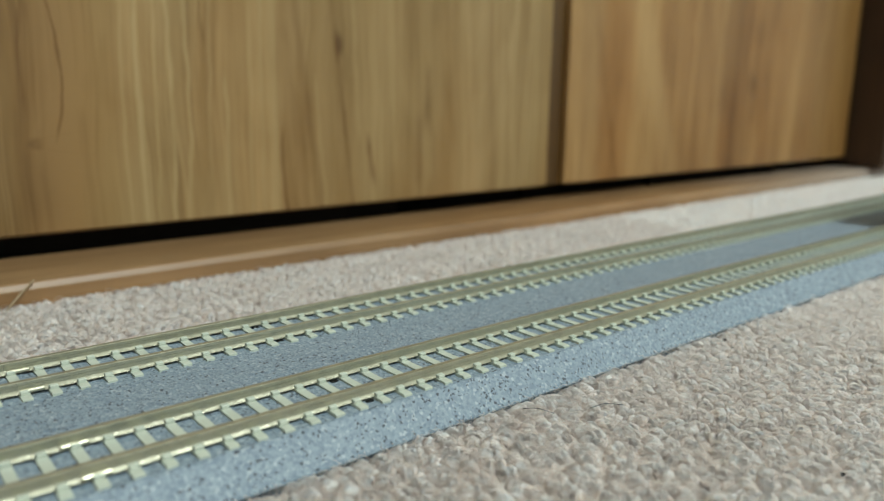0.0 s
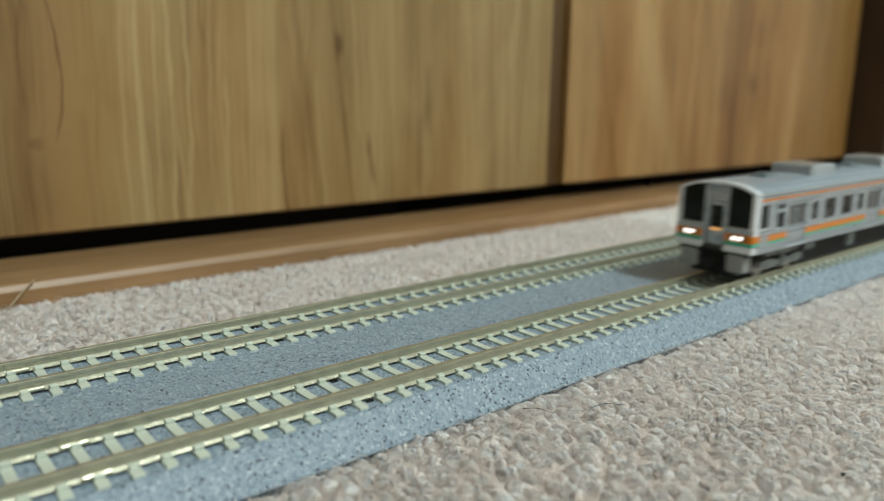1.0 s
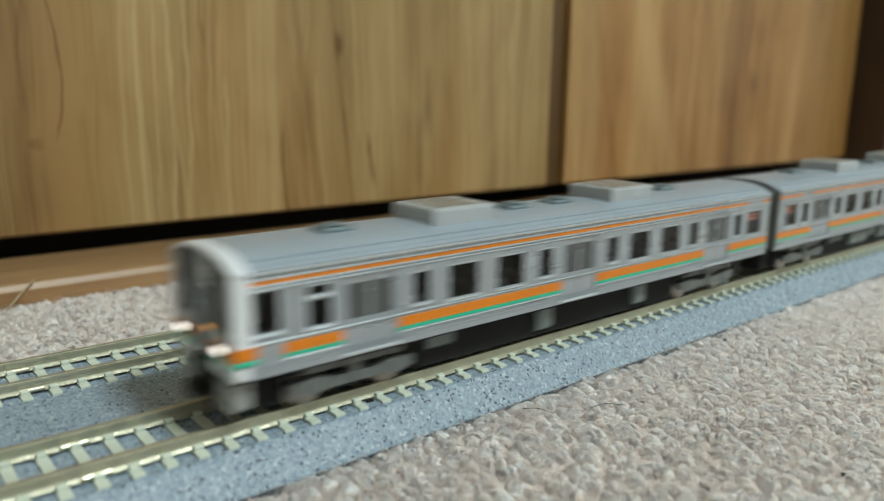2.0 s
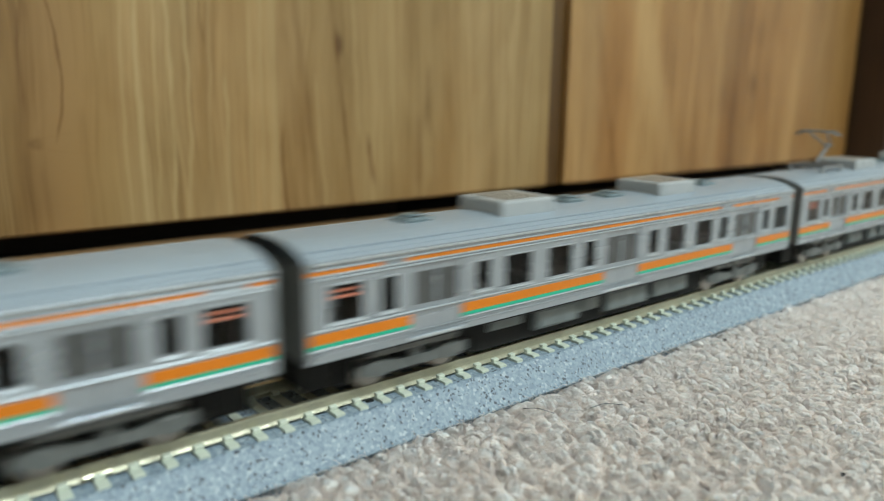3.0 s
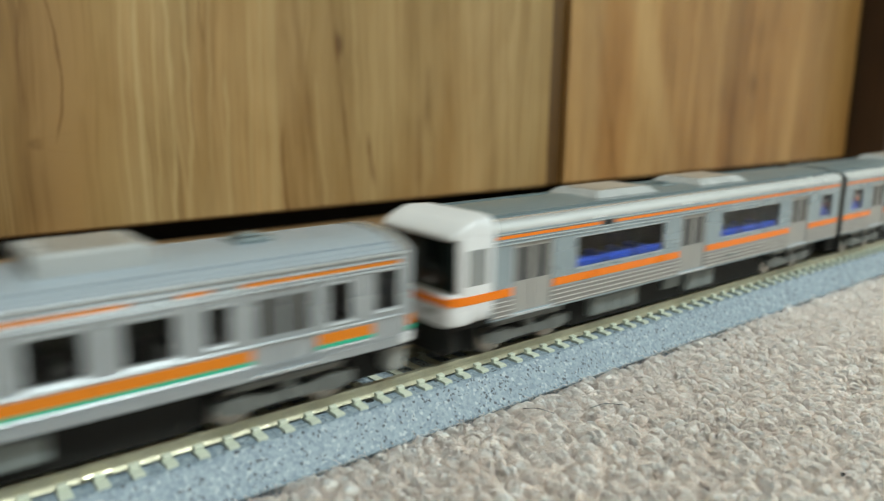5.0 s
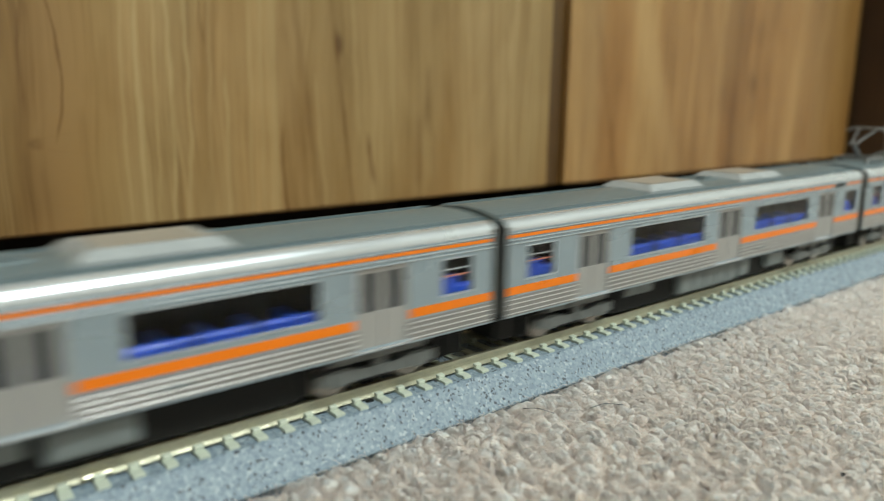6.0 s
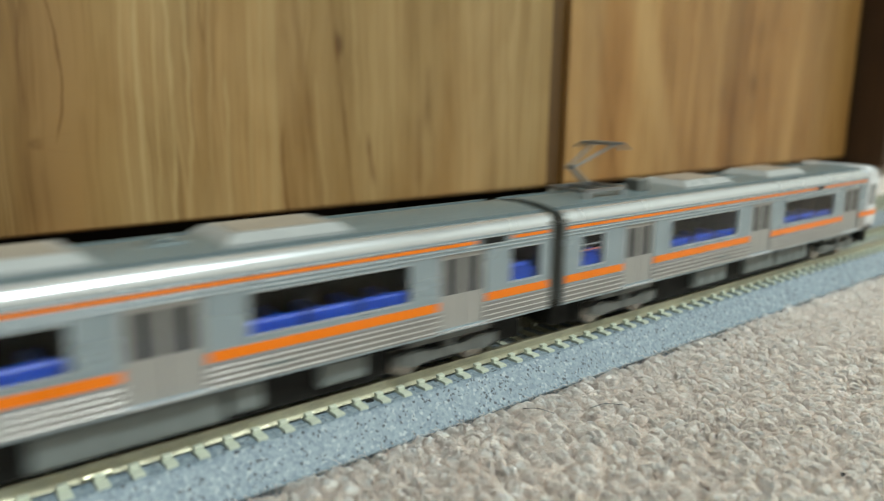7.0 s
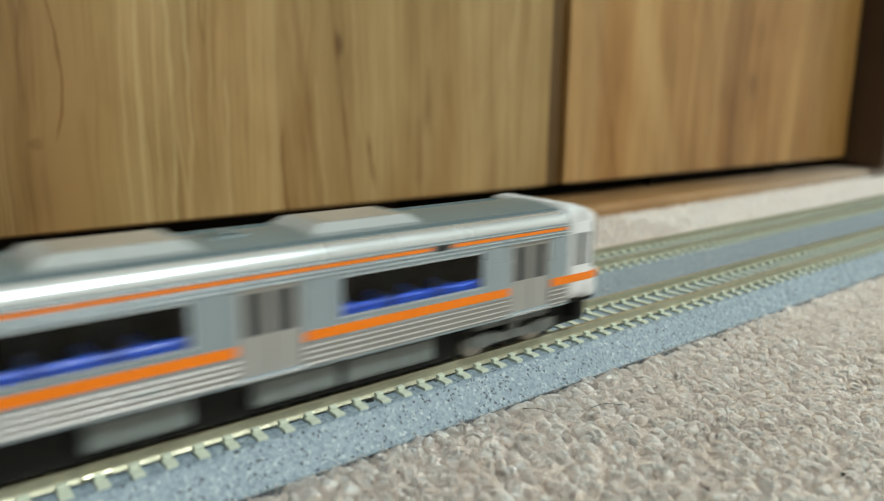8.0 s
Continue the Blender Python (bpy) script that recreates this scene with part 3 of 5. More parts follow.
# ---------------------------------------------------------------- carpet pile
def pile(name, x0, x1, y0, y1, step, seed, rings, strands=3, skip=None):
    """Wool loops: each is an arch of a few thin, lumpy strands."""
    rng = np.random.default_rng(seed)
    row = step * 0.87
    nx, ny = int((x1 - x0) / step), int((y1 - y0) / row) + 1
    gx, gy = np.meshgrid(np.arange(nx), np.arange(ny))
    cx = x0 + (gx.ravel() + 0.5 * (gy.ravel() % 2)) * step + rng.normal(0, step * 0.19, nx * ny)
    cy = y1 - gy.ravel() * row + rng.normal(0, step * 0.19, nx * ny)
    cy = np.clip(cy, y0 - 0.2, y1)
    if skip is not None:
        keep = ~skip(cx, cy)
        cx, cy = cx[keep], cy[keep]
    n = len(cx)
    ang = np.repeat(rng.uniform(0, math.pi * 2, n), strands) + rng.normal(0, 0.09, n * strands)
    lean = np.repeat(rng.normal(0, 0.22, n), strands) + rng.normal(0, 0.08, n * strands)
    tall = np.repeat(rng.uniform(0.90, 1.10, n), strands) * rng.uniform(0.95, 1.04, n * strands)
    side = np.tile(np.linspace(-1, 1, strands) if strands > 1 else np.zeros(1), n) * step * 0.25
    cx, cy = np.repeat(cx, strands), np.repeat(cy, strands)
    k = n * strands
    seg_a, seg_r = rings
    A, B = np.meshgrid(np.linspace(-0.2, math.pi + 0.2, seg_a), np.linspace(0, 2 * math.pi, seg_r, endpoint=False), indexing="ij")
    fat = step * (1.4 / (strands + 1) if strands > 1 else 0.34) * rng.uniform(0.8, 1.25, (k, 1, 1))
    span = step * 0.41 * rng.uniform(0.85, 1.2, (k, 1, 1))
    high = ((PILE - FLOOR) * tall)[:, None, None] - fat
    lump = 1 + 0.12 * rng.standard_normal((k, seg_a, seg_r))
    u = np.cos(A)[None] * (span + fat * lump * np.cos(B)[None])
    w = fat * lump * np.sin(B)[None] + side[:, None, None] * (0.75 + 0.35 * np.sin(A)[None])
    z = np.sin(A)[None] * (high + fat * lump * np.cos(B)[None]) + 0.1
    w = w + lean[:, None, None] * z
    ca, sa = np.cos(ang)[:, None, None], np.sin(ang)[:, None, None]
    X = cx[:, None, None] + u * ca - w * sa
    Y = cy[:, None, None] + u * sa + w * ca
    V = np.stack([X, Y, FLOOR + np.maximum(z, -0.3)], -1).reshape(-1, 3)
    f = []
    for i in range(seg_a - 1):
        for j in range(seg_r):
            j2 = (j + 1) % seg_r
            f.append((i * seg_r + j, i * seg_r + j2, (i + 1) * seg_r + j2, (i + 1) * seg_r + j))
    F = (np.array(f)[None] + (np.arange(k) * seg_a * seg_r)[:, None, None]).reshape(-1, 4)
    ob = arrays(name, V, F, M_CARPET)
    return tagged(ob, "beige and grey wool loop pile of the carpet", "carpet pile", kind="stuff")


def felt(name, x0, x1, y0, y1, cell, seed):
    """The matted wool between the loops: an uneven sheet just under their tops."""
    rng = np.random.default_rng(seed)
    nx, ny = int((x1 - x0) / cell) + 1, int((y1 - y0) / cell) + 1
    X, Y = np.meshgrid(np.linspace(x0, x1, nx), np.linspace(y0, y1, ny), indexing="ij")
    Z = np.full(X.shape, PILE - 1.1) + rng.normal(0, 0.16, X.shape)
    Z += 0.25 * np.sin(X * 2.3 + 1.7 * np.sin(Y * 0.9)) * np.sin(Y * 2.1 + 1.3 * np.sin(X * 0.7))
    V = np.stack([X + rng.normal(0, cell * 0.2, X.shape), Y, Z], -1).reshape(-1, 3)
    i, j = np.meshgrid(np.arange(nx - 1), np.arange(ny - 1), indexing="ij")
    a = (i * ny + j).ravel()
    F = np.stack([a, a + ny, a + ny + 1, a + 1], -1)
    return tagged(arrays(name, V, F, M_FELT), "matted beige wool between the carpet loops", "carpet pile", kind="stuff")


def fibres(name, x0, x1, y0, y1, count, seed):
    """Loose wool hairs that stand off the pile: thin bent three-sided strands."""
    rng = np.random.default_rng(seed)
    n, k = count, 5
    t = np.linspace(0, 1, k)
    p0 = np.stack([rng.uniform(x0, x1, n), rng.uniform(y0, y1, n), PILE - 0.2 - rng.uniform(0, 0.9, n)], -1)
    ang = rng.uniform(0, 2 * math.pi, n)
    length = rng.uniform(0.8, 3.6, n)
    bend = rng.normal(0, 1.0, n)
    rise = rng.uniform(0.2, 1.1, n)
    d = ang[:, None] + bend[:, None] * t
    step = (length / (k - 1))[:, None]
    x = p0[:, 0:1] + np.cumsum(np.cos(d) * step, 1)
    y = p0[:, 1:2] + np.cumsum(np.sin(d) * step, 1)
    z = p0[:, 2:3] + rise[:, None] * np.sin(t * math.pi * 0.85)[None] + 0.2
    P = np.stack([x, y, z], -1)
    r = 0.03
    offs = np.array([(0, 0, r), (r, 0, -r * 0.6), (-r, 0, -r * 0.6)])
    V = (P[:, :, None, :] + offs[None, None]).reshape(-1, 3)
    f = []
    for i in range(k - 1):
        for j in range(3):
            f.append((i * 3 + j, i * 3 + (j + 1) % 3, (i + 1) * 3 + (j + 1) % 3, (i + 1) * 3 + j))
    F = (np.array(f)[None] + (np.arange(n) * k * 3)[:, None, None]).reshape(-1, 4)
    return tagged(arrays(name, V, F, M_CARPET), "loose pale wool hairs on the carpet", "wool fibres", kind="stuff")


# ---------------------------------------------------------------- double track
TIE = 4.0
PER = 53
PIECE = TIE * PER
JOINT = 19.6
SPACING = 32.8
GAUGE = 4.95
RAIL_TOP = 1.85


def rail_outline(y):
    half = ((0.88, 0.04), (0.85, 0.12), (0.515, 0.412), (0.43, 0.60), (0.42, 1.15), (0.48, 1.25), (0.48, 1.76), (0.45, 1.82), (0.38, RAIL_TOP))
    return [(y - a, z) for a, z in half] + [(y + a, z) for a, z in reversed(half)]


def tie_mesh():
    bm = bmesh.new()
    prism_pts = [(-8.1, -0.9), (-8.1, -0.12), (-7.7, 0.0), (-3.4, 0.0), (-2.6, -0.1), (2.6, -0.1), (3.4, 0.0), (7.7, 0.0), (8.1, -0.12), (8.1, -0.9)]
    prism(bm, prism_pts, -0.72, 0.72)
    for s in (-1, 1):
        for o in (-1, 1):
            y = s * GAUGE + o * 0.98
            box(bm, -0.62, 0.62, y - 0.44, y + 0.44, -0.05, 0.58, bev=0.1)
    bmesh.ops.scale(bm, vec=(MM, MM, MM), verts=bm.verts)
    me = bpy.data.meshes.new("sleeper")
    bm.to_mesh(me)
    bm.free()
    me.materials.append(M_TIE)
    return me


def roadbed_mesh():
    """Moulded ballast: a shoulder at each side and a level top, with a fine uneven grain."""
    rng = np.random.default_rng(5)
    half = SPACING / 2
    yc = half
    prof = [(yc - half - 12.3, FLOOR + 0.3), (yc - half - 12.3, -5.15), (yc - half - 12.75, -5.12), (yc - half - 12.75, -4.75)]
    for k in range(1, 11):
        prof.append((yc - half - 12.75 + k * 0.4, -4.75 + k * 0.435))
    ys = np.arange(yc - half - 8.3, yc + half + 8.31, 0.55)
    prof += [(y, -0.42) for y in ys]
    for k in range(9, -1, -1):
        prof.append((yc + half + 12.75 - k * 0.4, -4.75 + k * 0.435))
    prof += [(yc + half + 12.75, -5.12), (yc + half + 12.3, -5.15), (yc + half + 12.3, FLOOR + 0.3)]
    prof = np.array(prof)
    nx = 330
    xs = np.linspace(0.0, PIECE, nx)
    X, I = np.meshgrid(xs, np.arange(len(prof)), indexing="ij")
    Y, Z = prof[I, 0].copy(), prof[I, 1].copy()
    grain = rng.normal(0, 0.065, Z.shape)
    sway = rng.normal(0, 0.06, Y.shape)
    for ends in (np.s_[:, :4], np.s_[:, -4:]):
        grain[ends] = 0
        sway[ends] = 0
    Z += grain
    Y += sway
    X = X + rng.normal(0, 0.06, X.shape)
    X[0], X[-1] = xs[0], xs[-1]
    V = np.stack([X, Y, Z], -1).reshape(-1, 3)
    m = len(prof)
    i, j = np.meshgrid(np.arange(nx - 1), np.arange(m - 1), indexing="ij")
    a = (i * m + j).ravel()
    F = np.stack([a, a + m, a + m + 1, a + 1], -1)
    return V, F


def track_piece():
    t = tagged(new("double_track_piece"), "model railway double track on grey-blue moulded ballast, on the carpet", "model track", group="double track pieces")
    V, F = roadbed_mesh()
    bed = arrays("roadbed", V, F, M_BALLAST, t, smooth=True)
    bed["label"] = "grey-blue speckled plastic ballast bed"
    for base in (0, SPACING):
        for s in (-1, 1):
            bm = prism(bmesh.new(), rail_outline(base + s * GAUGE), 0.015, PIECE - 0.015)
            part("rail", bm, M_RAIL, t, "brassy nickel silver rail")
    for base in (0, SPACING):
        for s in (-1, 1):
            y = base + s * GAUGE
            bm = bmesh.new()
            box(bm, 0.2, 3.6, y - 1.02, y - 0.50, 0.05, 0.62, bev=0.16)
            box(bm, 0.2, 3.6, y + 0.50, y + 1.02, 0.05, 0.62, bev=0.16)
            part("rail_joiner", bm, M_JOINER, t, "bright metal rail joiner")
            x = 42.2 if base else 39.6
            part("slot", boxed(x, x + 1.2, y - 1.5, y - 0.8, -0.42, -0.2), M_DARK, t, "small dark slot beside the rail")
    me = tie_mesh()
    for base in (0, SPACING):
        for k in range(PER):
            o = new("sleeper", me)
            o.parent = t
            o.location = ((TIE * (k + 0.5) - (1.2 if base else 0)) * MM, base * MM, 0)
    return t


def tracks():
    first = track_piece()
    first.location = (JOINT * MM, 0, 0)
    for k in (-4, -3, -2, -1, 1, 2, 3, 4, 5):
        copy_thing(first, pose((JOINT + k * PIECE) * MM, 0, 0))

# ---------------------------------------------------------------- the train
HALF = 9.75
L211, L313 = 132.1, 133.1     # body lengths


def arc_roof(half, z_eave, z_top, n=14, power=2.6):
    """Roof outline from one eave to the other."""
    pts = []
    for i in range(n + 1):
        a = -1 + 2 * i / n
        pts.append((half * a, z_eave + (z_top - z_eave) * (1 - abs(a) ** power)))
    return pts


def panes(car, holes, depth=0.28, glass=None):
    for s in (-1, 1):
        for xa, xb, za, zb in holes:
            y = s * (HALF - depth)
            p = part("window_pane", boxed(xa - 0.05, xb + 0.05, y - 0.06, y + 0.06, za - 0.05, zb + 0.05), glass or M_GLASS, car)
            p.visible_shadow = False


def strip(car, name, m, xa, xb, za, zb, proud=0.05, sides=(-1, 1)):
    for s in sides:
        y = s * HALF
        part(name, boxed(xa, xb, *sorted((y + s * (proud - 0.12), y + s * proud)), za, zb), m, car)


WHEEL = 2.9       # radius of the wheel treads
WHEELSETS = []


def wheelset(bogie, x):
    bm = bmesh.new()
    rod(bm, (0, -4.2, 0), (0, 4.2, 0), 0.7)
    for s in (-1, 1):
        rod(bm, (0, s * 4.0, 0), (0, s * 5.4, 0), WHEEL, 24)
        rod(bm, (0, s * 3.5, 0), (0, s * 4.0, 0), WHEEL + 0.35, 24)
        for k in range(4):
            a = k * math.pi / 2
            rod(bm, (1.6 * math.cos(a), s * 5.3, 1.6 * math.sin(a)), (1.6 * math.cos(a), s * 5.5, 1.6 * math.sin(a)), 0.35, 8)
    w = part("wheelset", bm, M_STEEL, bogie, "dark steel wheels on an axle")
    w.location = (x * MM, 0, (RAIL_TOP + WHEEL) * MM)
    WHEELSETS.append((w, x))


def bogie(car, x):
    bm = bmesh.new()
    box(bm, x - 7, x + 7, -3.2, 3.2, 4.2, 8.2, bev=0.4)
    # dark filler blocks that deepen the shade around the wheels
    box(bm, x - 10.4, x + 10.4, -6.3, 6.3, 6.6, 8.1, bev=0.3)
    box(bm, x - 3.6, x + 3.6, -6.3, 6.3, 3.0, 8.1, bev=0.3)
    for d in (-1, 1):
        box(bm, x + d * 11.6 - 1.2, x + d * 11.6 + 1.2, -6.0, 6.0, 3.0, 8.1, bev=0.3)
    b = part("bogie", bm, M_DARK, car, "bogie with grey side frames")
    for s in (-1, 1):
        bm = bmesh.new()
        ya, yb = sorted((s * 6.6, s * 7.7))
        prism_pts = [(-10.2, 4.5), (-10.2, 6.0), (-6.6, 6.5), (-3.2, 5.7), (3.2, 5.7), (6.6, 6.5), (10.2, 6.0), (10.2, 4.5), (7.6, 4.0), (4.0, 4.2), (-4.0, 4.2), (-7.6, 4.0)]
        va = [bm.verts.new((x + px, ya, pz)) for px, pz in prism_pts]
        vb = [bm.verts.new((x + px, yb, pz)) for px, pz in prism_pts]
        for i in range(len(va)):
            j = (i + 1) % len(va)
            bm.faces.new((va[i], va[j], vb[j], vb[i]))
        bm.faces.new(va)
        bm.faces.new(list(reversed(vb)))
        for ox in (-7.0, 7.0):
            box(bm, x + ox - 1.5, x + ox + 1.5, min(s * 7.5, s * 8.0), max(s * 7.5, s * 8.0), 3.9, 6.2, bev=0.2)
        box(bm, x - 8.4, x + 8.4, min(s * 6.8, s * 7.9), max(s * 6.8, s * 7.9), 6.95, 8.1, bev=0.2)
        rod(bm, (x, s * 7.3, 4.6), (x, s * 7.3, 7.6), 1.0, 12)
        box(bm, x - 2.6, x + 2.6, min(s * 6.9, s * 8.4), max(s * 6.9, s * 8.4), 7.2, 8.3, bev=0.2)
        bmesh.ops.recalc_face_normals(bm, faces=bm.faces)
        part("side_frame", bm, M_UNDER2, b, "moulded grey side frame")
    for ox in (-7.0, 7.0):
        wheelset(b, x + ox)
    return b


def underfloor(car, layout):
    for k, (xa, xb, z0, deep) in enumerate(layout):
        bm = bmesh.new()
        box(bm, xa, xb, -deep, deep, z0, 8.3, bev=0.25)
        unit = part("equipment_box", bm, M_UNDER, car, "grey underfloor equipment box")
        n = max(1, int((xb - xa) / 4))
        for i in range(n):
            a = xa + 0.5 + i * (xb - xa - 0.6) / n
            for s in (-1, 1):
                y0, y1 = sorted((s * (deep - 0.1), s * (deep + 0.22)))
                part("cover_panel", boxed(a, a + (xb - xa) / n - 0.7, y0, y1, z0 + 0.6, 7.6), M_UNDER, unit)


def frame_floor(car, L):
    part("underframe", boxed(1.5, L - 1.0, -8.6, 8.6, 8.2, 9.2), M_DARK, car, "dark underframe")
    # added dark block: hides the lit track, stands in for underfloor shade
    bm = bmesh.new()
    box(bm, 33, L - 33, -6.4, 6.4, 2.7, 8.3, bev=0.3)
    part("underfloor_shade_block", bm, M_DARK, car, "dark block added for the deep shade under the floor")
    # the same shade below each end, as added dark blocks
    for xa in (2.0, L - 7.5):
        part("end_shade_block", boxed(xa, xa + 5.5, -5.5, 5.5, 3.2, 8.3, bev=0.3), M_DARK, car, "dark block added for the shade under the carriage end")
    part("interior_floor", boxed(1.5, L - 1.5, -9.0, 9.0, 9.25, 10.0), M_INSIDE, car)
    # added to stop the view through, so the windows stay dark
    part("interior_block", boxed(12.5, L - 3.5, -1.6, 1.6, 10.0, 22.4), M_DARK, car, "dark block along the middle of the interior")


def seats(car, spans, m, z1):
    for xa, xb in spans:
        bm = bmesh.new()
        n = max(1, int(round((xb - xa) / 5.6)))
        w = (xb - xa) / n
        for i in range(n):
            a = xa + i * w
            for s in (-1, 1):
                y0, y1 = sorted((s * 2.6, s * 8.9))
                box(bm, a + w * 0.55, a + w * 0.80, y0, y1, 10.0, z1, bev=0.3)
                box(bm, a + 0.2, a + w * 0.6, y0, y1, 10.0, 12.4, bev=0.3)
        part("seat_row", bm, m, car, "row of moulded seats")


def gangway(car, L):
    bm = bmesh.new()
    box(bm, L - 0.6, L + 0.35, -3.6, -2.9, 9.0, 21.6, bev=0.2)
    box(bm, L - 0.6, L + 0.35, 2.9, 3.6, 9.0, 21.6, bev=0.2)
    box(bm, L - 0.6, L + 0.35, -3.6, 3.6, 21.0, 21.9, bev=0.2)
    part("gangway_frame", bm, M_GANG, car, "dark gangway frame")


def flat_end(car, x, z_eave, z_top, m, power):
    out = [(-HALF, 8.9)] + arc_roof(HALF, z_eave, z_top, power=power) + [(HALF, 8.9)]
    bm = prism(bmesh.new(), out, x - 0.35, x + 0.35)
    part("end_wall", bm, m, car, "end wall of the carriage")


def coupler(car, x, d):
    bm = bmesh.new()
    box(bm, min(x, x + 2.6 * d), max(x, x + 2.6 * d), -0.9, 0.9, 5.2, 6.6, bev=0.2)
    box(bm, min(x + 1.6 * d, x + 3.0 * d), max(x + 1.6 * d, x + 3.0 * d), -1.5, 1.5, 4.9, 7.0, bev=0.25)
    part("coupler", bm, M_DARK, car, "black coupler")


def cooler_box(car, xa, xb, half, z0, z1, m=None):
    """Tall box-shaped roof cooler with chamfered ends and a grille."""
    bm = bmesh.new()
    box(bm, xa, xb, -half, half, z0, z1, bev=0.5, seg=2)
    u = part("roof_cooler", bm, m or M_UNIT, car, "pale grey roof cooler box")
    bm = bmesh.new()
    for i in range(7):
        a = xa + 2 + i * (xb - xa - 4) / 7
        box(bm, a, a + 0.8, -half + 1.0, half - 1.0, z1 - 0.05, z1 + 0.14)
    part("grille", bm, M_UNIT2, u, "raised grille bars")


def cooler_flat(car, xa, xb, half, z0, z1):
    """Low cooler with sloped skirts."""
    c = 1.7
    bm = bmesh.new()
    lo = [bm.verts.new(v) for v in ((xa, -half, z0), (xb, -half, z0), (xb, half, z0), (xa, half, z0))]
    mi = [bm.verts.new(v) for v in ((xa + .3, -half, z0 + .7), (xb - .3, -half, z0 + .7), (xb - .3, half, z0 + .7), (xa + .3, half, z0 + .7))]
    hi = [bm.verts.new(v) for v in ((xa + c, -half + c * .8, z1), (xb - c, -half + c * .8, z1), (xb - c, half - c * .8, z1), (xa + c, half - c * .8, z1))]
    for r0, r1 in ((lo, mi), (mi, hi)):
        for i in range(4):
            j = (i + 1) % 4
            bm.faces.new((r0[i], r0[j], r1[j], r1[i]))
    bm.faces.new(hi)
    bm.faces.new(list(reversed(lo)))
    u = part("roof_cooler", bm, M_UNIT, car, "low pale grey roof cooler with sloped edges")
    part("cooler_lid", boxed(xa + c + 1.2, xb - c - 1.2, -half + c + 0.3, half - c - 0.3, z1 - 0.05, z1 + 0.12), M_UNIT2, u, "grey cooler lid tinted brown for the reflected wood")


def vent(car, x, z):
    bm = bmesh.new()
    box(bm, x - 2.6, x + 2.6, -2.2, 2.2, z - 0.5, z + 0.55, bev=0.3)
    box(bm, x - 1.2, x + 1.2, -1.4, 1.4, z + 0.5, z + 1.0, bev=0.25)
    part("roof_vent", bm, M_ROOF2, car, "small grey roof vent")


def pantograph(car, pivot, elbow, head, z):
    """Single-arm collector: base, insulators, lower arm, upper arm and head."""
    bm = bmesh.new()
    for s in (-1, 1):
        box(bm, pivot - 6.0, pivot + 6.0, s * 4.3 - 0.35, s * 4.3 + 0.35, z + 0.9, z + 1.5)
    for ox in (-5.6, 0, 5.6):
        box(bm, pivot + ox - 0.35, pivot + ox + 0.35, -4.6, 4.6, z + 0.9, z + 1.5)
    base = part("pantograph_base", bm, M_PANT, car, "grey pantograph base frame")
    for ox in (-5.2, 5.2):
        for s in (-1, 1):
            bm = bmesh.new()
            rod(bm, (pivot + ox, s * 4.3, z - 0.6), (pivot + ox, s * 4.3, z + 1.0), 0.65, 10)
            part("insulator", bm, M_UNIT, base)
    bm = rod(bmesh.new(), (pivot, 0, z + 1.6), (elbow[0], 0, elbow[1]), 0.55)
    part("lower_arm", bm, M_PANT, base)
    bm = bmesh.new()
    for s in (-1, 1):
        rod(bm, (elbow[0], s * 0.7, elbow[1]), (head[0], s * 2.4, head[1] - 0.4), 0.3)
    rod(bm, (elbow[0], -1.0, elbow[1]), (elbow[0], 1.0, elbow[1]), 0.5)
    part("upper_arm", bm, M_PANT, base)
    bm = bmesh.new()
    for o in (-1.2, 1.2):
        box(bm, head[0] + o - 0.45, head[0] + o + 0.45, -4.0, 4.0, head[1] - 0.2, head[1] + 0.3, bev=0.1)
        for s in (-1, 1):
            rod(bm, (head[0] + o, s * 3.9, head[1] + 0.05), (head[0] + o, s * 5.6, head[1] - 1.0), 0.25, 6)
    rod(bm, (head[0] - 1.2, -2.4, head[1] - 0.3), (head[0] + 1.2, -2.4, head[1] - 0.3), 0.25, 6)
    rod(bm, (head[0] - 1.2, 2.4, head[1] - 0.3), (head[0] + 1.2, 2.4, head[1] - 0.3), 0.25, 6)
    part("collector_head", bm, M_PANT, base, "dark collector head with down-turned horns")


# ---- older carriages: grey steel sides, orange over green stripe, three doors
Z_BOT, Z_EAVE = 8.9, 22.9


